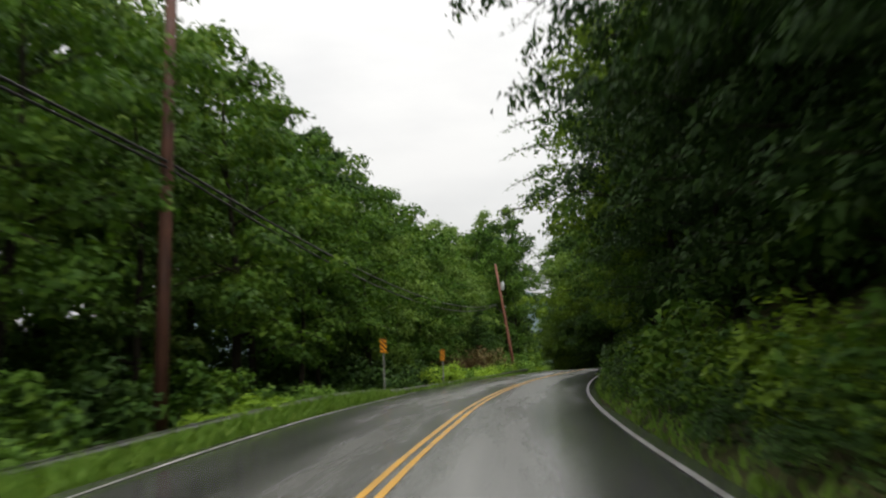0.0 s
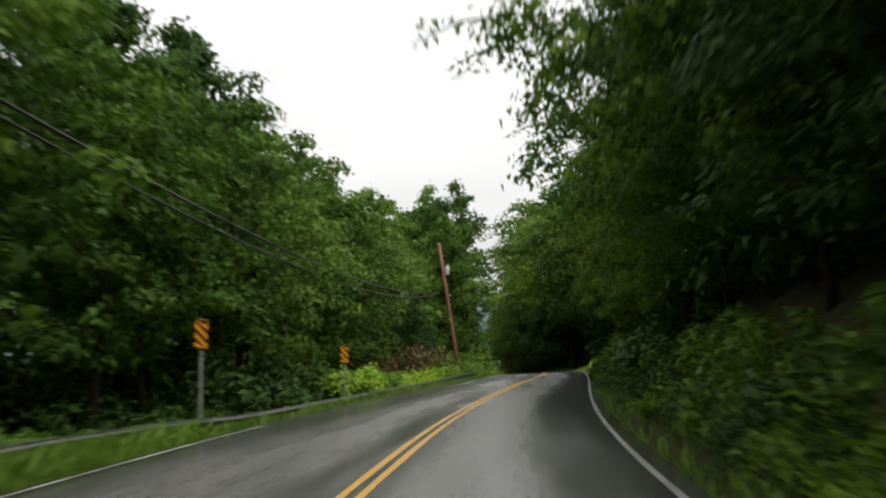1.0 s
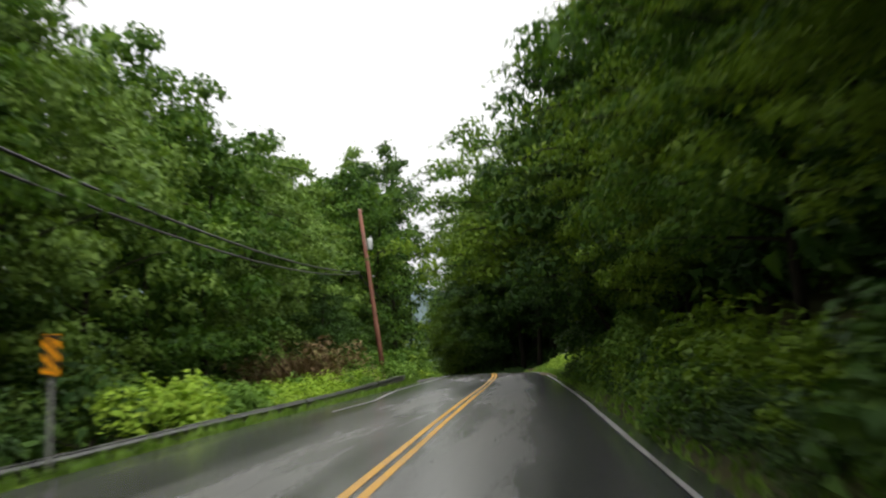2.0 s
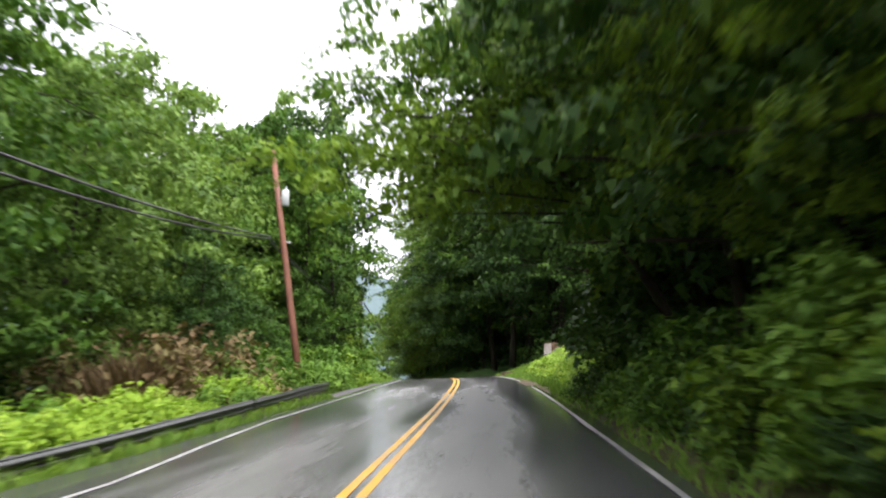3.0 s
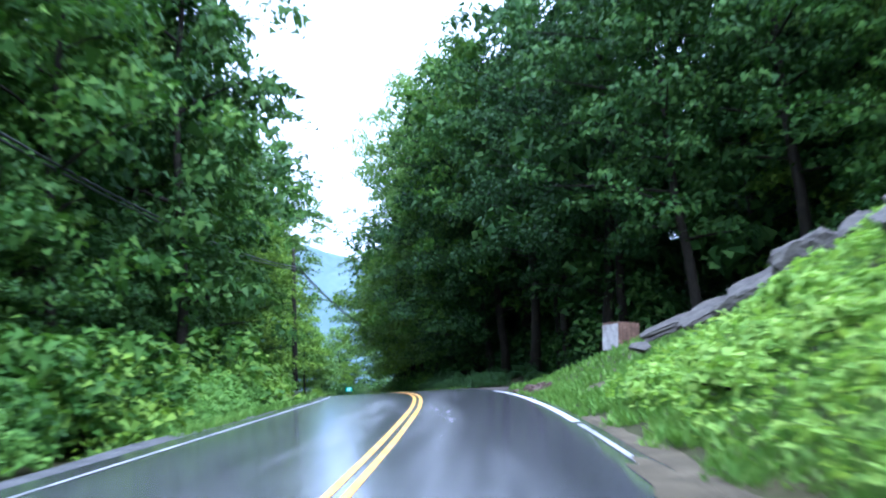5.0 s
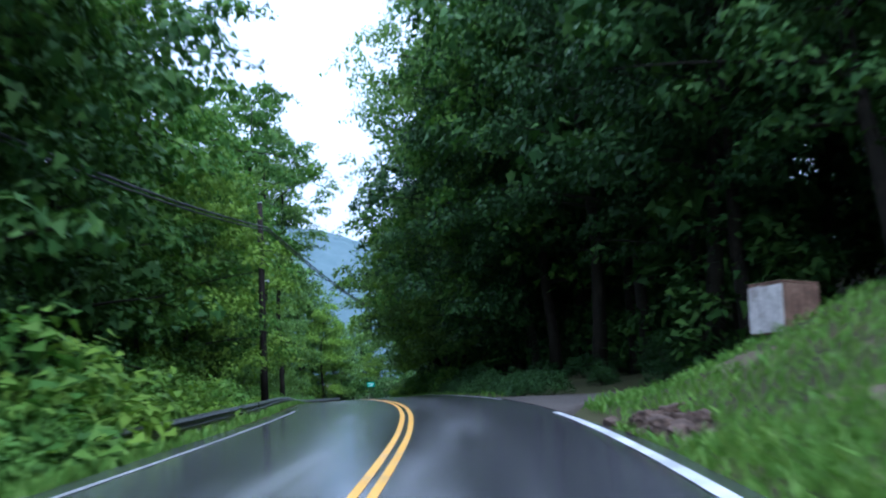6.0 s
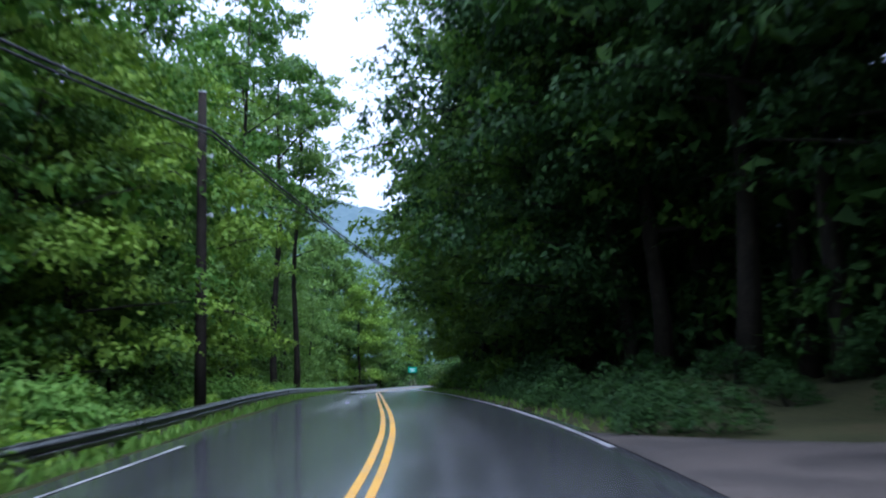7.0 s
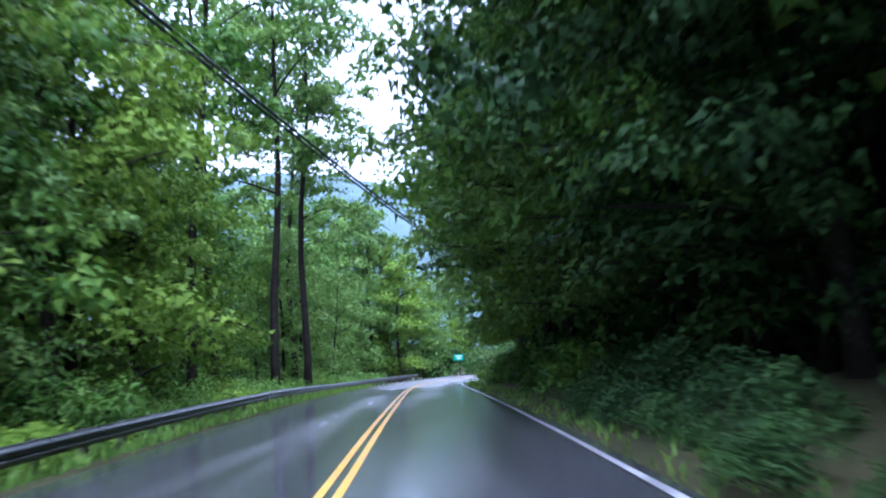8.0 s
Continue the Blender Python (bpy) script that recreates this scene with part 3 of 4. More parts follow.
side_road()
M_SHOULDER = material("grey_shoulder_gravel", [(0.035, 0.033, 0.031), (0.075, 0.072, 0.068), (0.14, 0.135, 0.126)], 2.5, (0.6, 0.9), bump=1.0, bump_scale=45, specular=0.25)
tagged(strip("gravel_shoulder", -4.7, -3.97, 70, 106, -0.045, M_SHOULDER, 0.6, 3, 0.09, 12, 0.2), "strip of grey gravel between asphalt and grass", "gravel shoulder", kind="structure")
patch_on_ground("mud", (108.5, 4.0, 2.2, 0.45), 0.06, M_MUD, "bare brown soil at the foot of the bank", "mud", seed=13)
tagged(strip("mud_strip", 3.46, 4.0, 76, 97, 0.01, M_MUD, 0.3, 4, 0.06, 31, 0.16), "brown soil and grit washed over the asphalt edge below the bank", "mud", kind="structure")


patch_on_ground("mud", (87.3, 3.3, 3.7, 0.42), 0.012, M_MUD, "brown mud washed over the asphalt edge below the bank", "mud", n=72, seed=3)


# ---- guardrails ----
def w_profile():
    """Height and depth of a two-wave steel beam, 0.31 m high."""
    # the flat top lip is added to catch the sky as a bright edge
    return [(-0.155, 0.0), (-0.145, 0.02), (-0.12, 0.02), (-0.085, 0.075), (-0.055, 0.08), (-0.02, 0.015), (0.02, 0.015), (0.055, 0.08), (0.085, 0.075), (0.125, 0.03), (0.148, 0.022), (0.156, 0.005), (0.157, -0.035)]


def rail_point(y, flare):
    x, yy, z = on_road(y, RAIL_D - flare, 0)
    return x, yy, z + float(rail_top(y)) - 0.155


def guardrail(y0, y1, flare, label):
    at = rail_point(y0, flare(y0))
    rail = thing("guardrail", pose(at[0], at[1], gz(at[0], at[1])), label, "guardrail")
    base = Vector(rail.matrix_basis.translation)
    prof, y = w_profile(), y0
    n = len(prof)
    while y < y1:
        ye = min(y + 3.81, y1)
        verts, faces = [], []
        for i, yy in enumerate((y - 0.1, (y + ye) / 2, ye + 0.1)):
            p = Vector(rail_point(yy, flare(yy))) - base
            c, s = heading(yy)
            proud = 0.006 if i == 2 else 0.0
            for h, w in prof:
                verts.append((p.x + (w + proud) * c, p.y - (w + proud) * s, p.z + h))
            for h, w in prof:
                verts.append((p.x + (w + proud - 0.006) * c, p.y - (w + proud - 0.006) * s, p.z + h))
        m = 2 * n
        for i in range(2):
            for k in range(n - 1):
                a = i * m + k
                faces.append((a, a + 1, a + m + 1, a + m))
                faces.append((a + n, a + m + n, a + m + n + 1, a + n + 1))
            faces.append((i * m + n - 1, i * m + 2 * n - 1, (i + 1) * m + 2 * n - 1, (i + 1) * m + n - 1))
            faces.append((i * m, (i + 1) * m, (i + 1) * m + n, i * m + n))
        part("beam", verts, faces, M_STEEL, rail)
        for yy in (y + 0.05, y + 1.95):
            if yy > y1:
                continue
            p = Vector(rail_point(yy, flare(yy))) - base
            g = gz(*rail_point(yy, flare(yy))[:2]) - base.z
            top = p.z + 0.14
            bm = box(0.14, 0.1, top - g + 0.5, 0.008, (p.x - 0.16, p.y, (top + g - 0.5) / 2))
            part_bm("post", bm, M_POST, rail)
            bm = box(0.1, 0.12, 0.3, 0.008, (p.x - 0.045, p.y, p.z))
            part_bm("block", bm, M_POST, rail)
        y = ye
    return rail


guardrail(4, 88, lambda y: 0.6 * max(0, (y - 76) / 12) ** 1.5, "weathered galvanised steel guardrail along the verge, partly overgrown")
guardrail(112, 215, lambda y: -0.3 + 0.5 * max(0, (115 - y) / 5) ** 1.5, "weathered galvanised steel guardrail along the downhill verge")


# ---- utility poles and wires ----
def utility_pole(name, foot, top, r, mat, label, can=None):
    pole = thing(name, pose(*foot), label, "utility pole", "utility poles")
    t = Vector(top) - Vector(foot)
    pts = [(-0.6 * t / t.length), t * 0.33, t * 0.66, t]
    part("shaft", *tube([tuple(p) for p in pts], [r * 1.12, r * 1.02, r * 0.9, r * 0.78], 14), mat, pole, flat=False)
    cap = t + Vector((0, 0, 0.02))
    part("cap", *tube([tuple(t - Vector((0, 0, 0.01))), tuple(cap)], [r * 0.82, r * 0.7], 14), M_CAN, pole, "thin metal cap")
    for u in (0.62, 0.8):
        q = t * u
        part("wire_bracket", *join(tube([tuple(q), tuple(q + Vector((r + 0.16, 0, 0.02)))], [0.02, 0.02], 6), tube([tuple(q + Vector((r + 0.14, 0, -0.06))), tuple(q + Vector((r + 0.14, 0, 0.07)))], [0.035, 0.04], 8)), M_CAN, pole)
    if can:
        q = t * can
        c = q + Vector((0.36, -0.12, 0))
        drum = part("transformer", *tube([tuple(c + Vector((0, 0, z))) for z in (-0.4, -0.37, 0.32, 0.38, 0.4)], [0.16, 0.19, 0.19, 0.17, 0.1], 16), M_CAN, pole, "grey steel transformer drum", flat=False)
        part("bushing", *tube([tuple(c + Vector((0.05, 0, 0.38))), tuple(c + Vector((0.05, 0, 0.6)))], [0.045, 0.025], 8), M_CAN, drum)
        part("strap", *tube([tuple(q), tuple(c)], [0.04, 0.04], 6), M_CAN, drum)
    return pole


P1_FOOT, P1_TOP = (-8.85, 20.65, gz(-8.85, 20.65)), (-8.55, 20.65, 13.0)
P2_FOOT, P2_TOP = (0.45, 89.4, gz(0.45, 89.4)), (-1.25, 91.0, 10.4)
P3_FOOT, P3_TOP = (2.9, 134.8, gz(2.9, 134.8)), (2.75, 135.4, 5.9)
utility_pole("utility_pole", P1_FOOT, P1_TOP, 0.17, M_POLE_OLD, "tall reddish-brown treated wooden utility pole behind the guardrail")
utility_pole("utility_pole", P2_FOOT, P2_TOP, 0.16, M_POLE, "leaning reddish-brown wooden utility pole with a grey transformer", 0.8)
utility_pole("utility_pole", P3_FOOT, P3_TOP, 0.16, M_POLE_DARK, "dark weathered wooden utility pole behind the guardrail")


def wire(a, b, sag, r):
    a, b = Vector(a), Vector(b)
    pts = [tuple(a.lerp(b, i / 24) - Vector((0, 0, 4 * sag * (i / 24) * (1 - i / 24)))) for i in range(25)]
    v, f = tube(pts, [r] * 25, 5)
    return tagged(mesh_object("power_line", v, f, M_WIRE, flat=False), "black overhead cable slung between wooden utility poles", "power line", "overhead cables")


for k, r in ((0.0, 0.04), (1.0, 0.036)):
    wire((-10.5, -40, 8.6 - 0.3 * k), (-8.65, 20.5, 6.4 - 0.16 * k), 0.6, r)
    wire((-8.65, 20.5, 6.4 - 0.16 * k), (-1.3, 91.0, 6.04 - 0.1 * k), 1.6 + 0.3 * k, r)
    wire((-1.3, 91.0, 5.9 - 0.15 * k), (3.1, 135.2, 4.7 - 0.15 * k), 0.9, r)
    wire((3.1, 135.2, 4.7 - 0.15 * k), (8.17, 189.9, 0.25 - 0.15 * k), 0.61, r)


# ---- signs ----
def object_marker(x, yy, bottom, w, h, label):
    g = gz(x, yy)
    c, s = heading(yy)
    sign = thing("marker_sign", pose(x, yy, g, 0, 0, -math.degrees(math.asin(float(s)))), label, "road sign", "striped marker signs")
    zb = bottom - g
    post = part_bm("post", box(0.06, 0.035, zb + h * 0.9 + 0.4, 0.006, (0, 0.03, (zb + h * 0.9 - 0.4) / 2)), M_SIGN_POST, sign)
    panel = part_bm("panel", box(w, 0.006, h, 0.002, (0, 0, zb + h / 2)), M_ORANGE, sign, "amber reflective panel")
    step, thick = h / 3.0, h / 6.2
    for i in range(-1, 4):
        top = zb + h - i * step + 0.05
        poly = [(-w / 2, top), (w / 2, top - w), (w / 2, top - w - thick), (-w / 2, top - thick)]
        zs = [(px, min(max(pz, zb + 0.004), zb + h - 0.004)) for px, pz in poly]
        if abs(zs[0][1] - zs[3][1]) + abs(zs[1][1] - zs[2][1]) < 0.01:
            continue
        v = [(px * 0.98, -0.0075, pz) for px, pz in zs] + [(px * 0.98, -0.004, pz) for px, pz in zs]
        part("stripe", v, [(0, 3, 2, 1), (4, 5, 6, 7), (0, 1, 5, 4), (1, 2, 6, 5), (2, 3, 7, 6), (3, 0, 4, 7)], M_BLACK, panel, "black diagonal stripe")
    for bz in (zb + h * 0.15, zb + h * 0.85):
        part("bolt", *tube([(0, -0.004, bz), (0, -0.014, bz)], [0.012, 0.01], 8), M_STEEL, panel)
    return sign


object_marker(-5.25, 34.5, 1.25, 0.27, 0.62, "narrow amber and black striped marker sign on a steel post")
object_marker(-3.72, 45.9, 0.7, 0.27, 0.62, "narrow amber and black striped marker sign on a steel post")


def green_sign(x, y, z, w, h):
    g = gz(x, y)
    sign = thing("green_road_sign", pose(x, y, g, 0, 0, 2), "small green road sign with white border on posts", "road sign")
    for px in (-w * 0.3, w * 0.3):
        part_bm("post", box(0.06, 0.05, z - g + h / 2 + 0.4, 0.006, (px, 0.05, (z - g + h / 2 - 0.4) / 2)), M_STEEL, sign)
    panel = part_bm("panel", box(w, 0.01, h, 0.004, (0, 0, z - g)), M_GREEN, sign)
    for k, (bw, bz) in enumerate(((0.7, 0.12), (0.5, -0.14))):
        part_bm("lettering_bar", box(w * bw, 0.004, 0.09, 0, (0, -0.009, z - g + bz)), M_WHITE, panel, "plain white bar")


green_sign(3.4, 220.0, -8.75, 1.05, 0.68)


# ---- old box on the end of the bank ----
def old_box(x, y, z, size):
    ob = thing("weathered_box", pose(x, y, z, -3, 4, 21), "weathered whitish box with rusty brown sides on the grassy bank", "box")
    s = size
    part_bm("body", box(s, s * 0.95, s * 1.05, 0.02, (0, 0, s * 0.5)), M_BLOCK_BROWN, ob, "rusty brown body")
    for k in range(5):
        part_bm("board", box(0.026, s * 0.183, s * 1.0 - 0.02 * (k % 3), 0.006, (-s / 2 - 0.015, -s * 0.38 + k * s * 0.19, s * 0.49)), M_BLOCK_WHITE, ob, "flaking whitish board")
    for k in range(5):
        part_bm("board", box(s * 0.185, 0.024, s * 1.0, 0.006, (-s * 0.4 + k * s * 0.2, -s * 0.475 - 0.014, s * 0.5 + 0.01 * (k % 2))), M_BLOCK_BROWN, ob)
    part_bm("lid", box(s * 1.01, s * 0.97, 0.04, 0.012, (0, 0, s * 1.05)), M_BLOCK_BROWN, ob, "rusty lid")


BX, BY = 18.2, 114.9
old_box(BX, BY, gz(BX, BY) - 0.12, 1.08)


# ---- rocks on the bank ----
def rock_mesh(seed):
    """A split sandstone slab: flat bedding faces, broken sides, worn edges."""
    rng = np.random.default_rng(seed)
    bm = bmesh.new()
    bmesh.ops.create_icosphere(bm, subdivisions=3, radius=1.25)
    for k in range(9):
        w = rng.uniform(0, 2 * math.pi)
        nor = Vector((0, 0, 1 if k == 0 else -1)) if k < 2 else Vector((math.cos(w), math.sin(w), rng.uniform(-0.25, 0.25))).normalized()
        reach = rng.uniform(0.62, 0.95)
        for v in bm.verts:
            over = v.co.dot(nor) - reach
            if over > 0:
                v.co -= nor * over * 0.96
    for v in bm.verts:
        v.co *= 1 + noise.noise(v.co * 2.6 + Vector((seed * 3.1, 0, 0))) * 0.2 + noise.noise(v.co * 7 + Vector((0, seed * 2.7, 0))) * 0.1
    me = bpy.data.meshes.new("rock")
    bm.to_mesh(me)
    bm.free()
    me.materials.append(M_ROCK)
    return me


ROCK_MESHES = [rock_mesh(s) for s in range(4)]
rock_rng = np.random.default_rng(11)


def rock(y, d, length, width, height, tilt, turn):
    x, yy, _ = on_road(y, d, 0)
    ob = new("rock", ROCK_MESHES[int(rock_rng.integers(4))])
    ob.matrix_basis = pose(x, yy, gz(x, yy) + height * 0.3 + 0.28, 0, -tilt, turn) @ Matrix.Diagonal((length * 0.46, width * 0.45, height * 0.33, 1))
    return tagged(ob, "flat grey sandstone slab jutting from the grassy bank", "rock", "rocks on the bank")


# a line of slabs along the brow, and a few lower down
for y, d, ln, wd, ht, tl, tn in ((107, 8.2, 2.8, 1.4, 0.6, 22, 5), (104.6, 8.5, 2.6, 1.4, 0.9, 26, 20), (102.6, 9.0, 2.0, 1.4, 1.3, 30, 10), (100.6, 9.4, 1.7, 1.2, 1.4, 26, -20),
                                 (99.2, 10.2, 1.3, 1.0, 0.8, 30, 34), (97.4, 11.0, 2.0, 1.2, 0.6, 22, 8), (96.6, 11.7, 1.2, 1.0, 0.8, 24, 40), (94.6, 12.0, 1.0, 0.8, 0.5, 20, 65),
                                 (99, 7.2, 1.2, 0.8, 0.5, 25, -30), (92, 7.2, 1.1, 0.9, 0.8, 30, 12), (90.4, 9.2, 1.4, 1.0, 0.9, 30, -15), (95.5, 9.0, 0.9, 0.7, 0.5, 26, 50), (86, 6.0, 0.7, 0.5, 0.4, 18, 20), (103.5, 6.2, 0.8, 0.6, 0.35, 20, 70)):
    rock(y, d, ln, wd, ht, tl, tn)

M_ROCK_BROWN = material("brown_shale", [(0.024, 0.013, 0.008), (0.062, 0.035, 0.021), (0.15, 0.096, 0.062)], 2.2, (0.7, 0.95), bump=0.9, bump_scale=9)
SHALE = ROCK_MESHES[1].copy()
SHALE.materials.clear()
SHALE.materials.append(M_ROCK_BROWN)
for i in range(30):
    y, d, s = rock_rng.normal(108.5, 0.95), rock_rng.normal(3.95, 0.2), rock_rng.uniform(0.16, 0.46)
    x, yy, _ = on_road(y, d, 0)
    ob = new("shale_stone", SHALE)
    ob.matrix_basis = pose(x, yy, gz(x, yy) + s * 0.12, rock_rng.uniform(-20, 20), rock_rng.uniform(-20, 20), rock_rng.uniform(0, 360)) @ Matrix.Diagonal((s * 0.6, s * 0.45, s * 0.35, 1))
    tagged(ob, "loose brown shale stone at the foot of the bank", "rock", "loose stones")
BARE = ((101.6, 4.6, 1.7, 0.6), (104.5, 5.6, 1.6, 0.7), (112, 6.6, 1.3, 0.9), (107, 8.2, 1.4, 0.8), (107.6, 7.2, 1.1, 0.5), (105.5, 9.6, 1.1, 0.6), (106.2, 6.4, 0.9, 0.5))
for sd, (y, d, hl, hw) in enumerate(BARE, 21):
    patch_on_ground("bare_soil", (y, d, hl, hw), 0.04, M_MUD, "bare brown soil patch on the grassy bank", "soil", seed=sd)

# ---- trees ----
def place(kit, y, d, rng, scale=1.0, tall=1.0, sink=0.1, turn=None, at=None, label="", group=""):
    x, yy = at if at else on_road(y, d, 0)[:2]
    t = rng.uniform(0, 360) if turn is None else turn
    m = pose(x, yy, gz(x, yy) - sink, rng.normal(0, 1.2), rng.normal(0, 1.2), t) @ Matrix.Diagonal((scale, scale, scale * tall, 1))
    ob = copy_thing(kit, m)
    return tagged(ob, label, "", group)


rng = np.random.default_rng(21)
EDGE_LABEL = "tall broadleaf tree, leafy from low down at the wood's edge"
WOOD_LABEL = "tall broadleaf tree standing deep in the wood"
EDGE = [grow_tree("edge_tree", s, 14, 1.4, 3.9, 74, 106, 0.21, m, 0.2, label=EDGE_LABEL, sprays=14) for s, m in ((1, M_LEAF), (2, M_LEAF_DARK), (3, M_LEAF_LIGHT), (4, M_LEAF_YELLOW))]
DEEP = [grow_tree("edge_tree", s, 14, 3.4, 4.1, 70, 106, 0.21, m, 0.2, label="broadleaf tree at the wood's edge, dark and open below", sprays=14) for s, m in ((5, M_LEAF), (6, M_LEAF_DARK), (7, M_LEAF))]
TALL = [grow_tree("forest_tree", s, 20, 4.0, 4.6, 84, 74, 0.32, m, 0.26, label="tall broadleaf forest tree with a full dark green crown", tuft_size=(0.95, 1.6), sprays=8) for s, m in ((11, M_LEAF), (12, M_LEAF_DARK), (13, M_LEAF_LIGHT))]
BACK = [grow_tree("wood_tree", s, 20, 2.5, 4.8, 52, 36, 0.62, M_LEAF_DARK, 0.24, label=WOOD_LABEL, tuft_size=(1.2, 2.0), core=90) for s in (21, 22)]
LANKY = [grow_tree("lanky_tree", s, 20, 8.5, 3.7, 60, 90, 0.23, m, 0.2, label="slender tall tree with bare trunk and open crown", tuft_size=(0.7, 1.15), sprays=16, rise=0.7, core=40) for s, m in ((31, M_LEAF), (32, M_LEAF_LIGHT))]
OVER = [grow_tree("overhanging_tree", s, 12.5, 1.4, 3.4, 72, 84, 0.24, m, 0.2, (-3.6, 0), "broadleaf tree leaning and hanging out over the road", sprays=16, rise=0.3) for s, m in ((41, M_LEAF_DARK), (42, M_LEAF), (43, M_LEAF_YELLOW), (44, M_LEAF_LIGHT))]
NEAR = [grow_tree("overhanging_tree", s, 12.5, 1.4, 3.4, 76, 170, 0.17, m, 0.2, (-3.6, 0), "broadleaf tree leaning and hanging out over the road", sprays=10, rise=0.3) for s, m in ((141, M_LEAF_SHADED), (142, M_LEAF), (143, M_LEAF_YELLOW))]
HIGH = [grow_tree("high_tree", s, 25, 5.5, 5.6, 116, 88, 0.3, m, 0.34, (-4.2, 0), "very tall broadleaf tree with boughs reaching over the road", tuft_size=(1.0, 1.75), sprays=22, rise=0.35, core=260) for s, m in ((151, M_LEAF_DARK), (152, M_LEAF))]
HIGH.append(grow_tree("high_tree", 153, 25, 4.8, 5.6, 112, 130, 0.2, M_LEAF_SHADED, 0.34, (-3.4, 0), "very tall broadleaf tree, its crown coloured dark for shade", tuft_size=(1.0, 1.75), sprays=12, rise=0.45, core=320))
HIGH.append(grow_tree("high_tree", 154, 24, 9.0, 4.8, 96, 130, 0.2, M_LEAF_LIGHT, 0.3, (-3.4, 0), "very tall broadleaf tree, its crown coloured light as if lit", tuft_size=(0.9, 1.6), sprays=24, rise=0.5, core=200))
ARCH = [grow_tree("arching_tree", s, 8.6, 3.2, 3.6, 64, 110, 0.18, m, 0.2, (-7.8, 0), "broadleaf tree arching low over the whole road", tuft_size=(0.6, 1.1), sprays=26, rise=0.25, core=60) for s, m in ((46, M_LEAF), (47, M_LEAF_LIGHT))]
ARCH.append(grow_tree("arching_tree", 48, 5.6, 2.7, 2.5, 32, 100, 0.18, M_LEAF_YELLOW, 0.15, (-8.6, 0), "low broadleaf tree arching across the road", tuft_size=(0.55, 1.0), sprays=22, rise=0.25, core=30))
BUSH = [grow_bush("bush", s, 1.5, 1.3, 28, 80, 0.125, m, "bright green leafy bush on the verge", far=True) for s, m in ((51, M_LEAF_BUSH), (52, M_LEAF_FERN), (53, M_LEAF_YELLOW))]
TUFT = [grow_bush("weed_clump", s, 0.5, 0.55, 13, 40, 0.16, M_WEED, "low clump of bright green broad-leaved weeds on the bank", "weeds", True) for s in (56, 57)]
UNDER = [grow_bush("shade_shrub", s, 2.1, 1.5, 34, 74, 0.13, M_LEAF_SHADED, "leafy shrub under tall trees, shade put into its dark leaves", far=True) for s in (64, 65)]
SHADE = [grow_bush("shade_bush", s, 2.0, 1.5, 26, 36, 0.22, m, "dense dark green undergrowth bush under the trees", far=True) for s, m in ((61, M_LEAF), (62, M_LEAF_YELLOW), (63, M_LEAF_DARK))]
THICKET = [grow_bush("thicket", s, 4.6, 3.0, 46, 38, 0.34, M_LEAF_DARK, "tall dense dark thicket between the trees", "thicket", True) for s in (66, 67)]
BROWN = [grow_bush("dry_brush", 71, 2.0, 1.6, 26, 55, 0.14, M_LEAF_BROWN, "tangle of dry brown brush and vines")]
KITS = NEAR + HIGH + ARCH + EDGE + DEEP + TALL + BACK + LANKY + OVER + BUSH + TUFT + UNDER + SHADE + THICKET + BROWN

# left of the road: wood's edge, then taller trees, then the deep wood
def row(kits, y0, y1, step, d, jitter, scale, turn=None):
    rng = np.random.default_rng(int(5000 + 17 * y0 + 29 * d + 7 * y1))
    for y in np.arange(y0, y1, step):
        place(kits[int(rng.integers(len(kits)))], y + rng.uniform(-0.25, 0.25) * step, d + rng.uniform(-jitter, jitter), rng, rng.uniform(*scale), turn=None if turn is None else rng.uniform(-turn, turn))


row(DEEP, 14, 29, 5.0, -10.9, 1.0, (0.85, 1.05))
row(DEEP[::2], 29, 54, 5.0, -10.9, 1.0, (0.85, 1.05))
row(EDGE[:3:2], 56, 106, 5.2, -13.4, 1.0, (0.95, 1.15))
row(TALL[:2], 8, 30, 6.0, -16.5, 1.5, (0.92, 1.08))
row(TALL[::2], 32, 54, 6.0, -16.5, 1.5, (0.92, 1.08))
row(TALL[::2], 56, 112, 6.0, -16.5, 1.5, (0.92, 1.08))
row(BACK, 0, 130, 5.4, -24, 2.0, (0.95, 1.15))
row(BACK, 132, 232, 9.5, -24, 2.0, (0.9, 1.05))
row(EDGE[:3], 106, 150, 5.2, -12, 1.2, (0.7, 0.95))
row(EDGE[2:] + EDGE[:1], 150, 210, 5.2, -12, 1.2, (0.7, 0.95))
row(TALL[::2], 112, 129, 9.0, -17, 1.5, (1.0, 1.2))
row(TALL[::2], 168, 225, 9.0, -17, 1.5, (1.0, 1.2))
for x, y, s in ((-2.2, 133.5, 1.3), (-3.8, 173.1, 1.45), (-2.9, 175.8, 1.3), (-3.0, 158, 1.25), (-4.6, 166, 1.3), (-6.5, 186, 1.3)):
    place(LANKY[int(rng.integers(2))], 0, 0, rng, s, at=(x, y))

row(EDGE[1:2], 83, 116, 3.6, -10.6, 0.7, (0.42, 0.6))
for y, d, s in ((139, -10.2, 1.05), (132.5, -9.8, 0.9)):
    place(NEAR[1 if y > 135 else 2], y, d, rng, s, turn=180)
for y, d, s in ((108, -15.5, 0.85), (116, -15.5, 0.9), (124, -15.8, 0.9), (133, -16.2, 0.9), (142, -17, 0.85), (151, -13.5, 0.9)):
    place(HIGH[3 if y < 130 else 1], y, d, rng, s, turn=180 + rng.uniform(-20, 20))
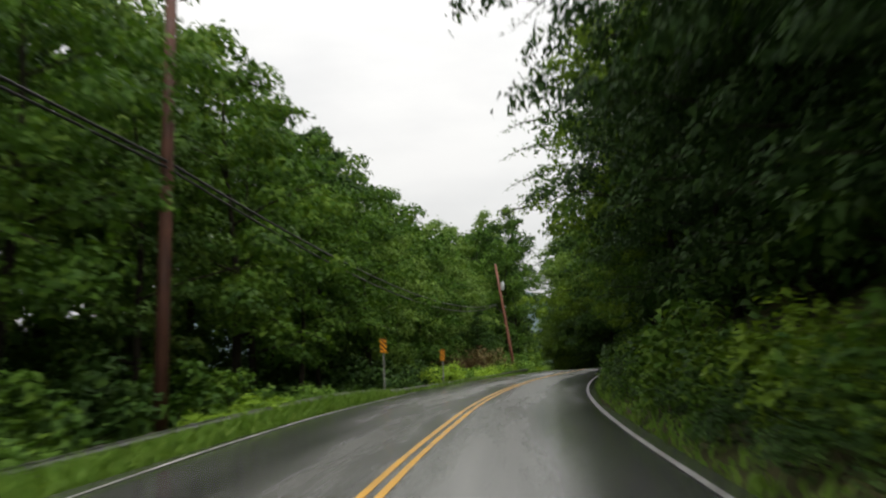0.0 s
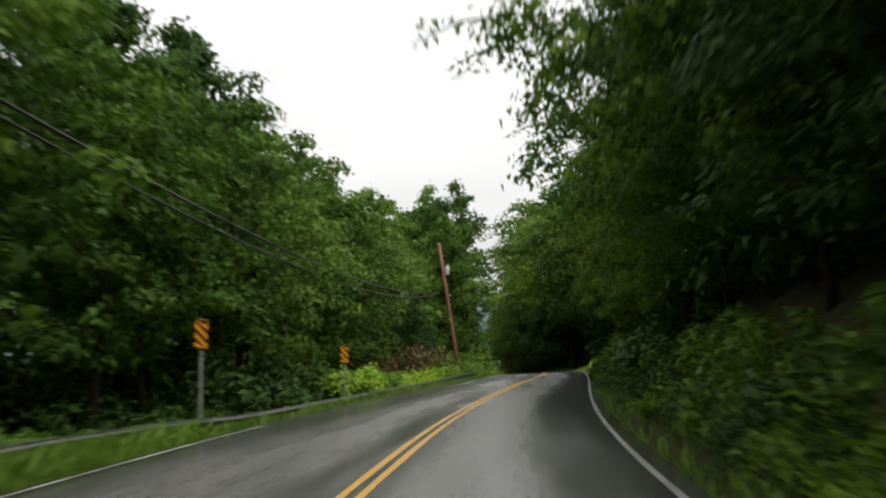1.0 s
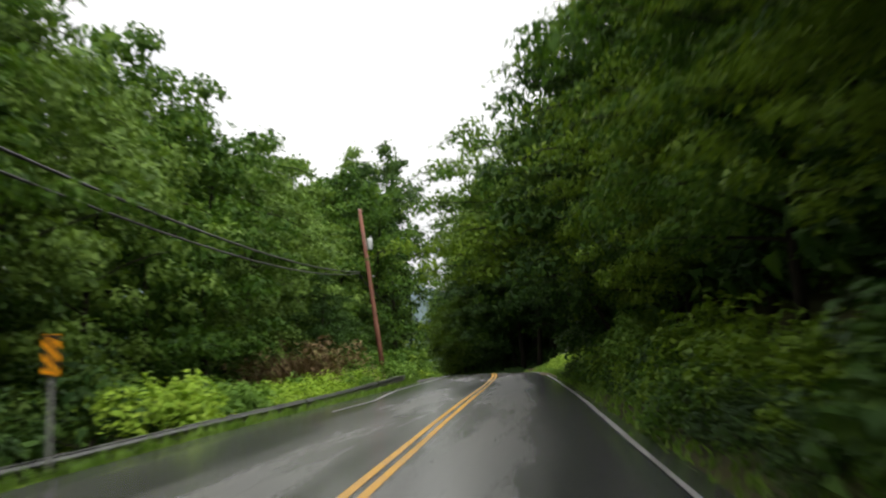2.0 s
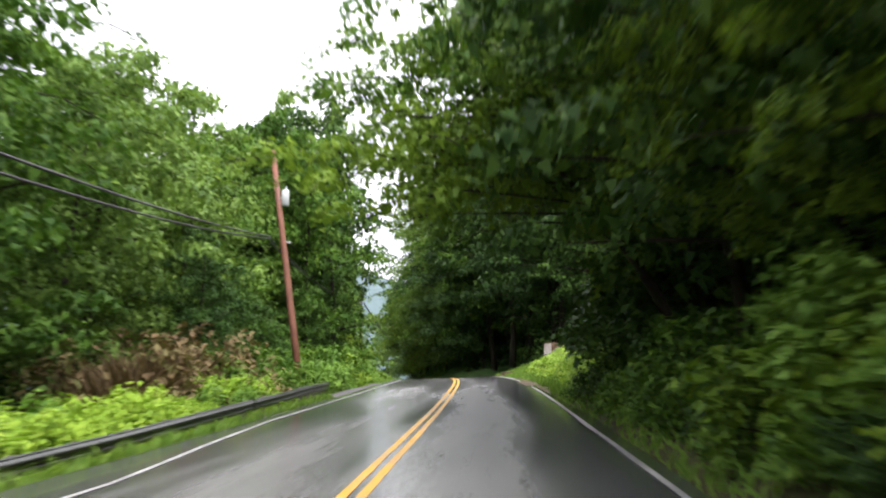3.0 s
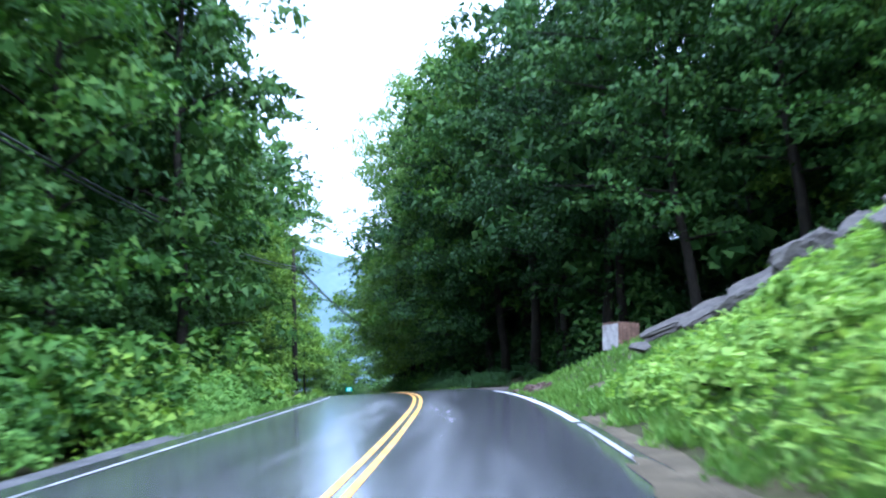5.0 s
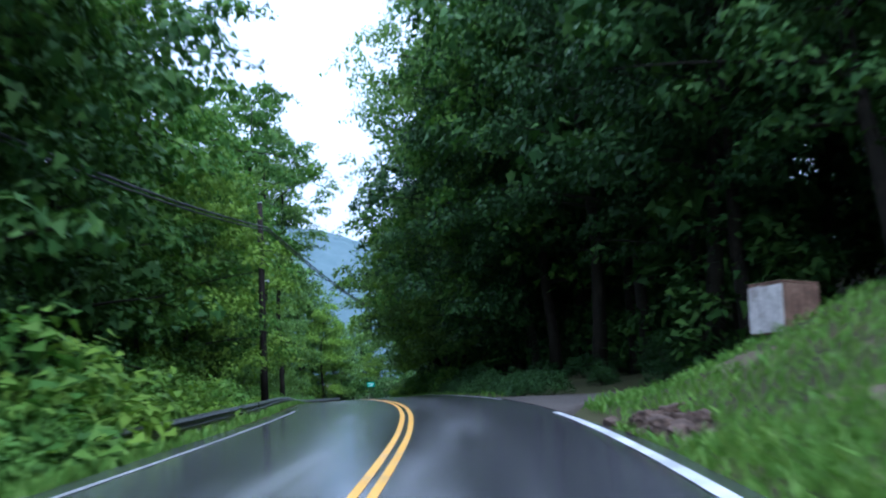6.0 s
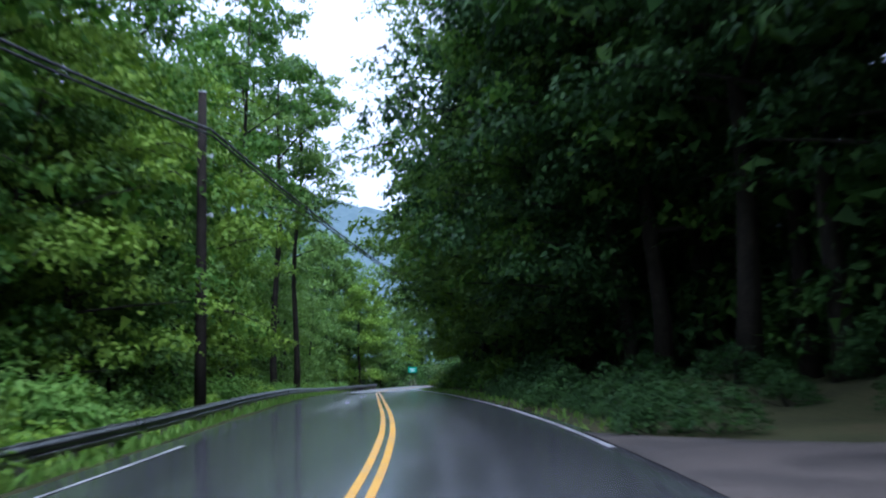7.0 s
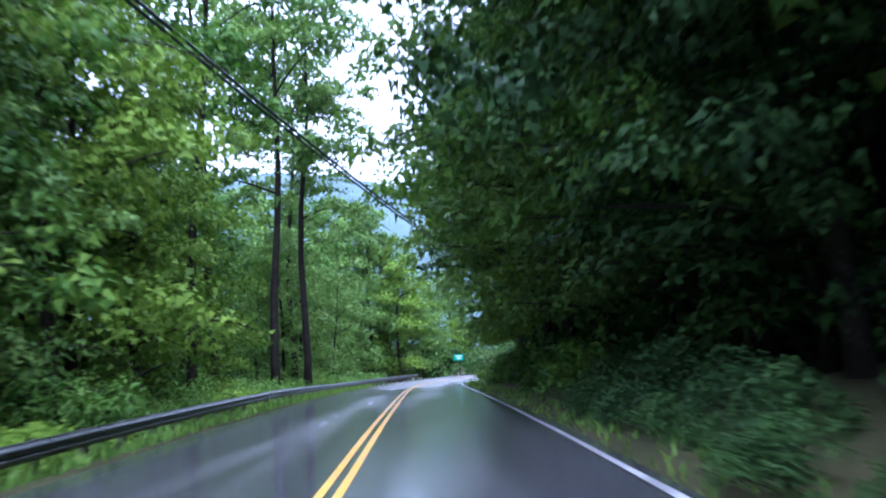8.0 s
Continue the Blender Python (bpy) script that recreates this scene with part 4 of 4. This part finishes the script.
for y, d, s in ((181, -8.6, 0.8), (189, -9, 0.85), (197, -8.5, 0.8)):
    place(EDGE[2], y, d, rng, s)
for y, d, s in ((134.5, -8.4, 0.72), (141.5, -8.2, 0.66)):
    place(EDGE[2], y, d, rng, s)
for y, d, s in ((129, -9.4, 0.7), (137, -9.0, 0.85), (143.5, -10.2, 1.1), (146.5, -8.6, 1.05), (152.5, -8.2, 0.85), (150.5, -9.4, 1.1), (156, -9.6, 0.9), (164, -10, 0.85), (140, -11.5, 0.95)):
    place(EDGE[0 if y < 145 else 3], y, d, rng, s)

for x, y, s, tl in ((-13.2, 58.0, 1.0, 1.08), (-12.0, 52.0, 0.85, 1.1), (-14.5, 47.0, 0.95, 1.1), (-17.0, 34.0, 1.2, 1.05), (-19.5, 27.0, 1.25, 1.0), (-2.6, 114.5, 0.95, 1.25), (-4.0, 106.0, 0.85, 1.2), (-0.6, 103.5, 0.82, 1.05)):
    place(TALL[int(rng.integers(3))], 0, 0, rng, s, tl, at=(x, y))

for y, d in ((114.5, -11.0), (120, -11.6), (125, -11.8), (130.5, -12.4), (136, -13)):
    place(DEEP[0 if y > 124 else 1], y, d, rng, rng.uniform(1.25, 1.45))
for x, y, s, tl in ((0.9, 112.0, 0.95, 1.2), (-1.6, 109.0, 0.9, 1.15)):
    place(TALL[1], 0, 0, rng, s, tl, at=(x, y))

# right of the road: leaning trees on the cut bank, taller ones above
# kits picked by brightness: dark leaves for shade, lighter ones for lit sprays
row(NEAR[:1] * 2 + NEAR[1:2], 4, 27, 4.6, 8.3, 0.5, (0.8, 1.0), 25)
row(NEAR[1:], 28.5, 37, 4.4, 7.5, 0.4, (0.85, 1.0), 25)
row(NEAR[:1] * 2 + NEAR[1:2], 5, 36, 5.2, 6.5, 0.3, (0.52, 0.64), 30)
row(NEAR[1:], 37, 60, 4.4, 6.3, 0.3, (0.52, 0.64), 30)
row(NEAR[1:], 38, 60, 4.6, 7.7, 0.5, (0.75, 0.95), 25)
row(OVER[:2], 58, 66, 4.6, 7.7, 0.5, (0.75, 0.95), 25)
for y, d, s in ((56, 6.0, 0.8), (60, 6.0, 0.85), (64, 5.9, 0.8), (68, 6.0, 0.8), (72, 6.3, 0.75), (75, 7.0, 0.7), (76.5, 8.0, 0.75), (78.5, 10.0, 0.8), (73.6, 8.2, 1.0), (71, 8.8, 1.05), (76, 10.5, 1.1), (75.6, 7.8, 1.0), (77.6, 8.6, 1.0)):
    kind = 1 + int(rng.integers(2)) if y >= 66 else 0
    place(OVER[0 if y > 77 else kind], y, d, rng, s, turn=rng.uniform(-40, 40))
for y, d, s in ((64.5, 8.4, 0.9), (68, 7.6, 1.0), (69.5, 6.7, 0.85), (71.5, 7.4, 1.0), (72.4, 6.4, 0.82), (74.0, 8.6, 1.05)):
    place(ARCH[int(rng.integers(2))], y, d, rng, s, turn=rng.uniform(-12, 12))
for y, d, s in ((67.6, 5.7, 1.0),):
    place(ARCH[2], y, d, rng, s, turn=rng.uniform(-10, 10))
for y, d, s in ((34, 7.4, 0.92), (39, 7.4, 0.95)):
    place(NEAR[1], y, d, rng, s, turn=0)
for y, d, s in ((54.5, 6.0, 0.52), (58, 6.2, 0.55), (61, 6.3, 0.5)):
    place(NEAR[2], y, d, rng, s, turn=rng.uniform(-15, 15))
row(TALL[:2], 0, 78, 6.5, 12, 1.2, (0.8, 1.0))
row(BACK, -4, 84, 7, 19, 2.0, (0.9, 1.1))
for y, d, s in ((69, 5.6, 0.62), (71, 5.4, 0.6), (73, 5.5, 0.62), (74.8, 5.6, 0.62), (76.2, 5.7, 0.5), (76.6, 6.8, 0.65), (76.4, 8.4, 0.75), (77.2, 10.2, 0.85), (74.5, 7.6, 0.9)):
    place(THICKET[int(rng.integers(2))], y, d, rng, s)
# above the grassy bank and behind the side road
row(EDGE[2:] + EDGE[:1], 82, 112, 4.6, 18.5, 1.0, (0.9, 1.1))
row(TALL[::2], 84, 128, 4.4, 23, 1.5, (1.0, 1.2))
row(THICKET, 104, 134, 3.6, 24, 1.0, (1.4, 1.7))
row(BACK, 106, 136, 4.4, 27, 1.0, (1.0, 1.2))
row(BACK, 84, 130, 6.5, 30, 2.0, (1.1, 1.3))
row(EDGE, 111, 127, 4.0, 22, 1.5, (0.9, 1.1))
row(OVER[3:], 145, 184, 4.8, 7.6, 0.8, (0.95, 1.2), 25)
row(TALL[:2], 127, 190, 7.0, 11.0, 1.0, (1.2, 1.45))
row(BACK, 128, 215, 6.0, 14.0, 1.5, (0.75, 1.0))
row(BACK, 122, 230, 6.0, 18.5, 2.0, (1.2, 1.45))
for y in (150, 156, 162, 168):
    place(OVER[int(rng.integers(2, 4))], y, 6.6, rng, rng.uniform(0.9, 1.05), turn=rng.uniform(-20, 20))
row(THICKET, 98, 195, 5.0, 31, 1.0, (1.3, 1.6))
row(BACK, 90, 205, 8.0, 37, 2.0, (1.2, 1.4))
for y, d, s in ((142, 9.2, 1.1), (147, 8.2, 1.45), (157, 7.6, 1.45), (166, 8.2, 1.5)):
    place(NEAR[0] if y < 145 else EDGE[int(rng.integers(2))], y, d, rng, s)
for y, d, k in ((140.5, 9.0, NEAR[0]), (144.5, 8.8, NEAR[1]), (150.5, 8.6, OVER[3])):
    place(k, y, d, rng, 1.35, turn=0)
# several are added, largely out of view, to shade the wood below
for y, d, sc in ((6, 13.2, 0.8), (12, 13.6, 0.8), (18.5, 13.2, 0.85), (25, 13.4, 0.85), (127.8, 12.4, 0.85), (134, 12.0, 0.95), (138.5, 9.4, 1.0), (144.5, 8.8, 1.1), (151, 10.6, 1.1), (158, 11.4, 1.1), (131.5, 11.6, 0.95), (136, 13.2, 1.0), (32, 12.6, 0.8), (129.5, 15.0, 0.95), (132, 19, 1.0), (140.5, 12.0, 1.0), (117.4, 13.2, 0.85), (116.0, 17.8, 0.95), (118.4, 22.5, 1.0), (131, 24, 1.0), (124.6, 12.6, 0.95), (147.5, 7.6, 1.1), (154, 7.9, 1.05)):
    # crown colour by place: dark kinds where shade falls, light kinds where lit
    if y < 123:
        kind = 0
    elif y > 143:
        kind = 3 if y < 156 else 1
    else:
        kind = 1 if y > 137 and d < 11 else 2
    place(HIGH[kind], y, d, rng, sc, turn=rng.uniform(-25, 25), sink=0.3)
# trees that close the valley where the road bends away
for x in np.arange(-34, 12, 6.5):
    place(EDGE[int(rng.integers(4))], 0, 0, rng, rng.uniform(0.9, 1.2), at=(x + rng.uniform(-1, 1) - 4, 238 + rng.uniform(-5, 5)))
    place(BACK[int(rng.integers(2))], 0, 0, rng, rng.uniform(0.7, 0.95), at=(x + 3, 262 + rng.uniform(-4, 4)))

for x, y in ((-14, 229), (-11.5, 227), (-9.5, 230), (-7.8, 226), (-6.2, 229), (-4.6, 227), (-3.0, 230), (-1.6, 227), (0.2, 231), (2.0, 234), (3.8, 238), (17, 240), (20, 243), (23, 239)):
    top = float(np.interp(x, [-9, -4.7, -1.3, 4, 17, 24], [10.6, 4.0, -3.5, -5, -3, -2])) - gz(x, y)
    place(EDGE[2 + int(rng.integers(2))], 0, 0, rng, min(1.3, top / 14), max(1.0, top / 18.2), at=(x, y))

# ---- bushes and undergrowth ----
for y in np.arange(6, 210, 1.9):
    if 14.5 < y < 20.5 or (26 < y < 52 and rng.uniform() < 0.65):
        continue
    if 88 < y < 104 or rng.uniform() < 0.85:
        kit = BUSH[int(rng.integers(3)) // 2] if 50 < y < 82 else BUSH[1 + int(rng.integers(3)) // 2] if y > 118 else (BUSH[1], SHADE[0], BUSH[1], SHADE[1])[int(rng.integers(4))] if y >= 82 else (SHADE[0], SHADE[2], SHADE[0])[int(rng.integers(3))]
        place(kit, y + rng.uniform(-0.6, 0.6), -7.1 + rng.uniform(-0.9, 0.4), rng, rng.uniform(0.7, 1.1) * (0.62 if 26 < y < 52 else 1.45 if 104 < y < 132 else 1.1 if 62 < y < 80 else 1.15 if 56 < y < 73 else 0.85 if 80 < y < 90 else 1.25 if 52 < y < 150 else 1))
for y in (*np.arange(8, 62, 3.4), *np.arange(83, 210, 3.4)):
    place(SHADE[2 if y < 54 else int(rng.integers(2))], y + rng.uniform(-0.6, 0.6), -9.2 + rng.uniform(-0.8, 0.8), rng, rng.uniform(0.8, 1.2))
for y in np.arange(79, 106, 2.2):
    place(BUSH[1] if rng.uniform() < 0.6 else SHADE[0], y + rng.uniform(-0.6, 0.6), -8.8 + rng.uniform(-0.8, 0.6), rng, rng.uniform(1.1, 1.6))
for x in np.arange(-18, 14, 2.6):
    place(THICKET[int(rng.integers(2))], 0, 0, rng, rng.uniform(0.6, 0.9), at=(x, 228 + rng.uniform(-3, 3)))
for y in np.arange(74.5, 85, 2.1):
    place(BROWN[0], y, -10.0 + rng.uniform(-0.5, 0.5), rng, rng.uniform(1.6, 2.0))
for y in np.arange(4, 73, 1.8):
    place(SHADE[int(rng.integers(3))], y + rng.uniform(-0.5, 0.5), 4.9 + rng.uniform(-0.3, 0.6), rng, rng.uniform(0.45, 0.75))
    place(SHADE[2], y + rng.uniform(-0.5, 0.5), 7.3 + rng.uniform(-0.5, 0.8), rng, rng.uniform(0.9, 1.25))
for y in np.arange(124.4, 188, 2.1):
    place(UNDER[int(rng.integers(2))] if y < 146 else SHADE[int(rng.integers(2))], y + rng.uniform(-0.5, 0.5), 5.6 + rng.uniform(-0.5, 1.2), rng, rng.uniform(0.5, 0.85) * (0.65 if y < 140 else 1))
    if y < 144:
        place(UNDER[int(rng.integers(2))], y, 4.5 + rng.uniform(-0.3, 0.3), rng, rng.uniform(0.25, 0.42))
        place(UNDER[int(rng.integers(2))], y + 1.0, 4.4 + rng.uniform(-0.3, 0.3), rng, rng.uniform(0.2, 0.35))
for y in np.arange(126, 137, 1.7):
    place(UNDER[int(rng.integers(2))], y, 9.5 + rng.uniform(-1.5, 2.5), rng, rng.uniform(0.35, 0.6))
for y in np.arange(122, 172, 1.5):
    place(BUSH[0 if rng.uniform() < 0.6 else 1], y, -6.3 + rng.uniform(-0.2, 0.3), rng, rng.uniform(0.42, 0.7))
for y in np.arange(9, 33, 1.5):
    if not 14.5 < y < 19:
        place(BUSH[0 if y > 15 and rng.uniform() < 0.5 else 1], y, -5.8 + rng.uniform(-0.2, 0.2), rng, rng.uniform(0.5, 0.8))
for y in np.arange(58, 74, 1.8):
    place(BUSH[1 if y < 66 else 0], y, -8.2 + rng.uniform(-0.4, 0.4), rng, rng.uniform(1.05, 1.35) if y < 66 else rng.uniform(0.8, 1.05))
for y in np.arange(124, 139, 1.2):
    place(UNDER[int(rng.integers(2))], y, 13 + rng.uniform(-2.5, 3), rng, rng.uniform(0.6, 0.95))
for y in np.arange(99, 108, 1.3):
    place(BUSH[1], y, -5.5 + rng.uniform(-0.15, 0.15), rng, rng.uniform(0.5, 0.7))
for y, d, sc in ((55.5, 5.2, 0.85), (57, 5.5, 1.05), (58.8, 5.7, 1.15), (61, 5.7, 0.7), (63, 5.0, 0.45)):
    place(BUSH[1], y, d, rng, sc)
row(THICKET, 143, 187, 3.8, 9.2, 0.8, (0.75, 1.0))
row(THICKET, 125, 165, 4.2, 14.5, 1.0, (1.0, 1.3))
row(THICKET, 108, 128, 4.0, 19.5, 0.8, (0.8, 1.1))
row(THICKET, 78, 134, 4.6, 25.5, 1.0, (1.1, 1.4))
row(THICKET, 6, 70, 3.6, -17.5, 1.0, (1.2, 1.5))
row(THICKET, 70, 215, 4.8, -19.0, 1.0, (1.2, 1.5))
row(THICKET, 14, 60, 3.6, -13.6, 0.7, (0.75, 1.0))
row(THICKET, 22, 62, 3.2, -21, 1.0, (1.3, 1.6))
row(THICKET, 128, 200, 4.2, -13.6, 0.7, (0.75, 1.0))
row(THICKET, 2, 72, 5.0, 10.2, 0.6, (0.7, 0.95))
for y in np.arange(4, 73, 1.7):
    place(SHADE[int(rng.integers(2))], y, 4.55 + rng.uniform(-0.25, 0.3), rng, rng.uniform(0.3, 0.5))
for y in np.arange(3, 72, 1.5):
    place(UNDER[int(rng.integers(2))] if rng.uniform() < 0.6 else SHADE[0], y, 4.3 + rng.uniform(-0.2, 0.2), rng, rng.uniform(0.3, 0.48))
for y in np.arange(103, 113.5, 1.1):
    place(BUSH[1], y, -6.2 + rng.uniform(-0.3, 0.3), rng, rng.uniform(0.8, 1.1))
for y in np.arange(82, 112, 2.2):
    place(SHADE[2], y, 17.5 + rng.uniform(-1, 1), rng, rng.uniform(0.9, 1.2))
for i in range(190):
    place(TUFT[int(rng.integers(2))], rng.uniform(76, 97), 4.6 + 10 * rng.uniform() ** 1.1, rng, rng.uniform(0.5, 1.1))
# the grown originals leave the scene; their copies keep the shared meshes
for kit in KITS:
    for ob in (*kit.children_recursive, kit):
        bpy.data.objects.remove(ob)


# ---- grass and weeds ----
def bare(ys, ds):
    """True where the bank is bare soil and rubble."""
    patch = sum((((ys - y) / (0.65 * hl)) ** 2 + ((ds - d) / (0.6 * hw)) ** 2 < 1) for y, d, hl, hw in BARE) > 0
    return (ys > np.minimum(118.2, 113.6 + 2.7 * (ds - 3.6))) & (ys < 122.6) & (ds > 0) | (((ys - 108.5) / 1.9) ** 2 + ((ds - 4.0) / 0.42) ** 2 < 1) | patch | ((ys > 79) & (ys < 97) & (ds < 3.75 + 0.25 * np.sin(ys * 2.1)))


def blades(name, ys, ds, tall, mat, seed, label):
    ys, ds = ys[~bare(ys, ds)], ds[~bare(ys, ds)]
    g = np.random.default_rng(seed)
    n = len(ys)
    c, s = heading(ys)
    x, y = road_x(ys) + ds * c, ys - ds * s
    z = ground_height(x, y)
    h = tall * g.uniform(0.5, 1.4, n)
    w = g.uniform(0.012, 0.03, n) * (1 + tall)
    a = g.uniform(0, 2 * np.pi, n)
    bend = g.normal(0, 0.35, (n, 2)) * h[:, None]
    v = np.empty((n, 4, 3))
    for k, (u, ww) in enumerate(((0, 1), (0.45, -1), (1, 0), (0.55, 1))):
        v[:, k, 0] = x + np.cos(a) * w * ww + bend[:, 0] * u ** 2
        v[:, k, 1] = y + np.sin(a) * w * ww + bend[:, 1] * u ** 2
        v[:, k, 2] = z - 0.03 + h * u
    ob = mesh_object(name, v.reshape(-1, 3), np.arange(4 * n).reshape(n, 4), mat)
    return tagged(ob, label, "grass", kind="stuff")


g = np.random.default_rng(5)
blades("verge_grass", np.concatenate([g.uniform(2, 108, 18000), g.uniform(108, 190, 5000)]), -4.15 - 2.0 * g.uniform(0, 1, 23000) ** 1.2, 0.26, M_GRASS, 1, "bright green grass on the verge under the guardrail")
blades("verge_grass", np.concatenate([g.uniform(2, 72, 2600), g.uniform(72, 110, 5000), g.uniform(125, 190, 1000)]), 3.5 + 1.1 * g.uniform(0, 1, 8600) ** 1.6, 0.2, M_GRASS, 2, "short grass along the asphalt edge")
blades("bank_grass", np.concatenate([g.uniform(72, 106, 28000), g.uniform(106, 119, 5000)]), 3.8 + 11 * g.uniform(0, 1, 33000) ** 1.2, 0.24, M_GRASS, 3, "bright green grass and weeds on the steep bank")


blades("dry_grass", g.uniform(73, 85, 6000), -8.9 - 2.2 * g.uniform(0, 1, 6000), 1.9, M_DRY, 6, "tall dry brown grass behind the verge bushes")
blades("rail_grass", g.uniform(2, 33, 12000), -5.25 + 0.6 * g.uniform(0, 1, 12000), 0.5, M_GRASS, 4, "tall grass half hiding the guardrail")


# broad-leaved weeds on the bank
def weeds(n, y0, y1, d0, d1, seed, label, size=0.17, mat=M_LEAF_BUSH):
    q = np.random.default_rng(seed)
    ys, ds = q.uniform(y0, y1, n), q.uniform(d0, d1, n)
    ys, ds = ys[~bare(ys, ds)], ds[~bare(ys, ds)]
    n = len(ys)
    c, s = heading(ys)
    x, y = road_x(ys) + ds * c, ys - ds * s
    z = ground_height(x, y) + q.uniform(0.02, 2.5 * size, n)
    v, f = leaf_cloud(q, np.stack([x, y, z], 1), np.tile([0, 0, 0.9], (n, 1)), size, 0.5)
    return tagged(mesh_object("weeds", v, f, mat), label, "weeds", kind="stuff")


weeds(19000, 72, 99, 4.0, 15.5, 9, "low bright green weeds covering the steep bank", mat=M_WEED)
weeds(1300, 100, 117, 5.0, 15.5, 14, "scattered low weeds at the end of the bank", 0.09, M_LEAF_FERN)
weeds(6500, 4, 33, -6.0, -4.8, 15, "tall weeds half hiding the guardrail")
weeds(7000, 4, 200, -6.6, -5.2, 10, "low weeds growing through the guardrail")


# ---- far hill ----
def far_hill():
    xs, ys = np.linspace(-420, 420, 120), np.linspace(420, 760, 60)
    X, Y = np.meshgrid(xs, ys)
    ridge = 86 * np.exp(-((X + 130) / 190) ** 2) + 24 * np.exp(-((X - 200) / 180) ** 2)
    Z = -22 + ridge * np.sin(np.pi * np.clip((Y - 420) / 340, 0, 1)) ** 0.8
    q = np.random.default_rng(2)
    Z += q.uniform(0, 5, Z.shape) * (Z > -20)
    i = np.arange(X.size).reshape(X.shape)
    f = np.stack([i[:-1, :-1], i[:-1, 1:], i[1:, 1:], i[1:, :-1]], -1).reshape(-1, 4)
    return tagged(mesh_object("hill", np.stack([X, Y, Z], -1).reshape(-1, 3), f, M_HILL, flat=False), "distant wooded hill beyond the valley, haze mixed into its bluish colour", "hill", kind="structure")


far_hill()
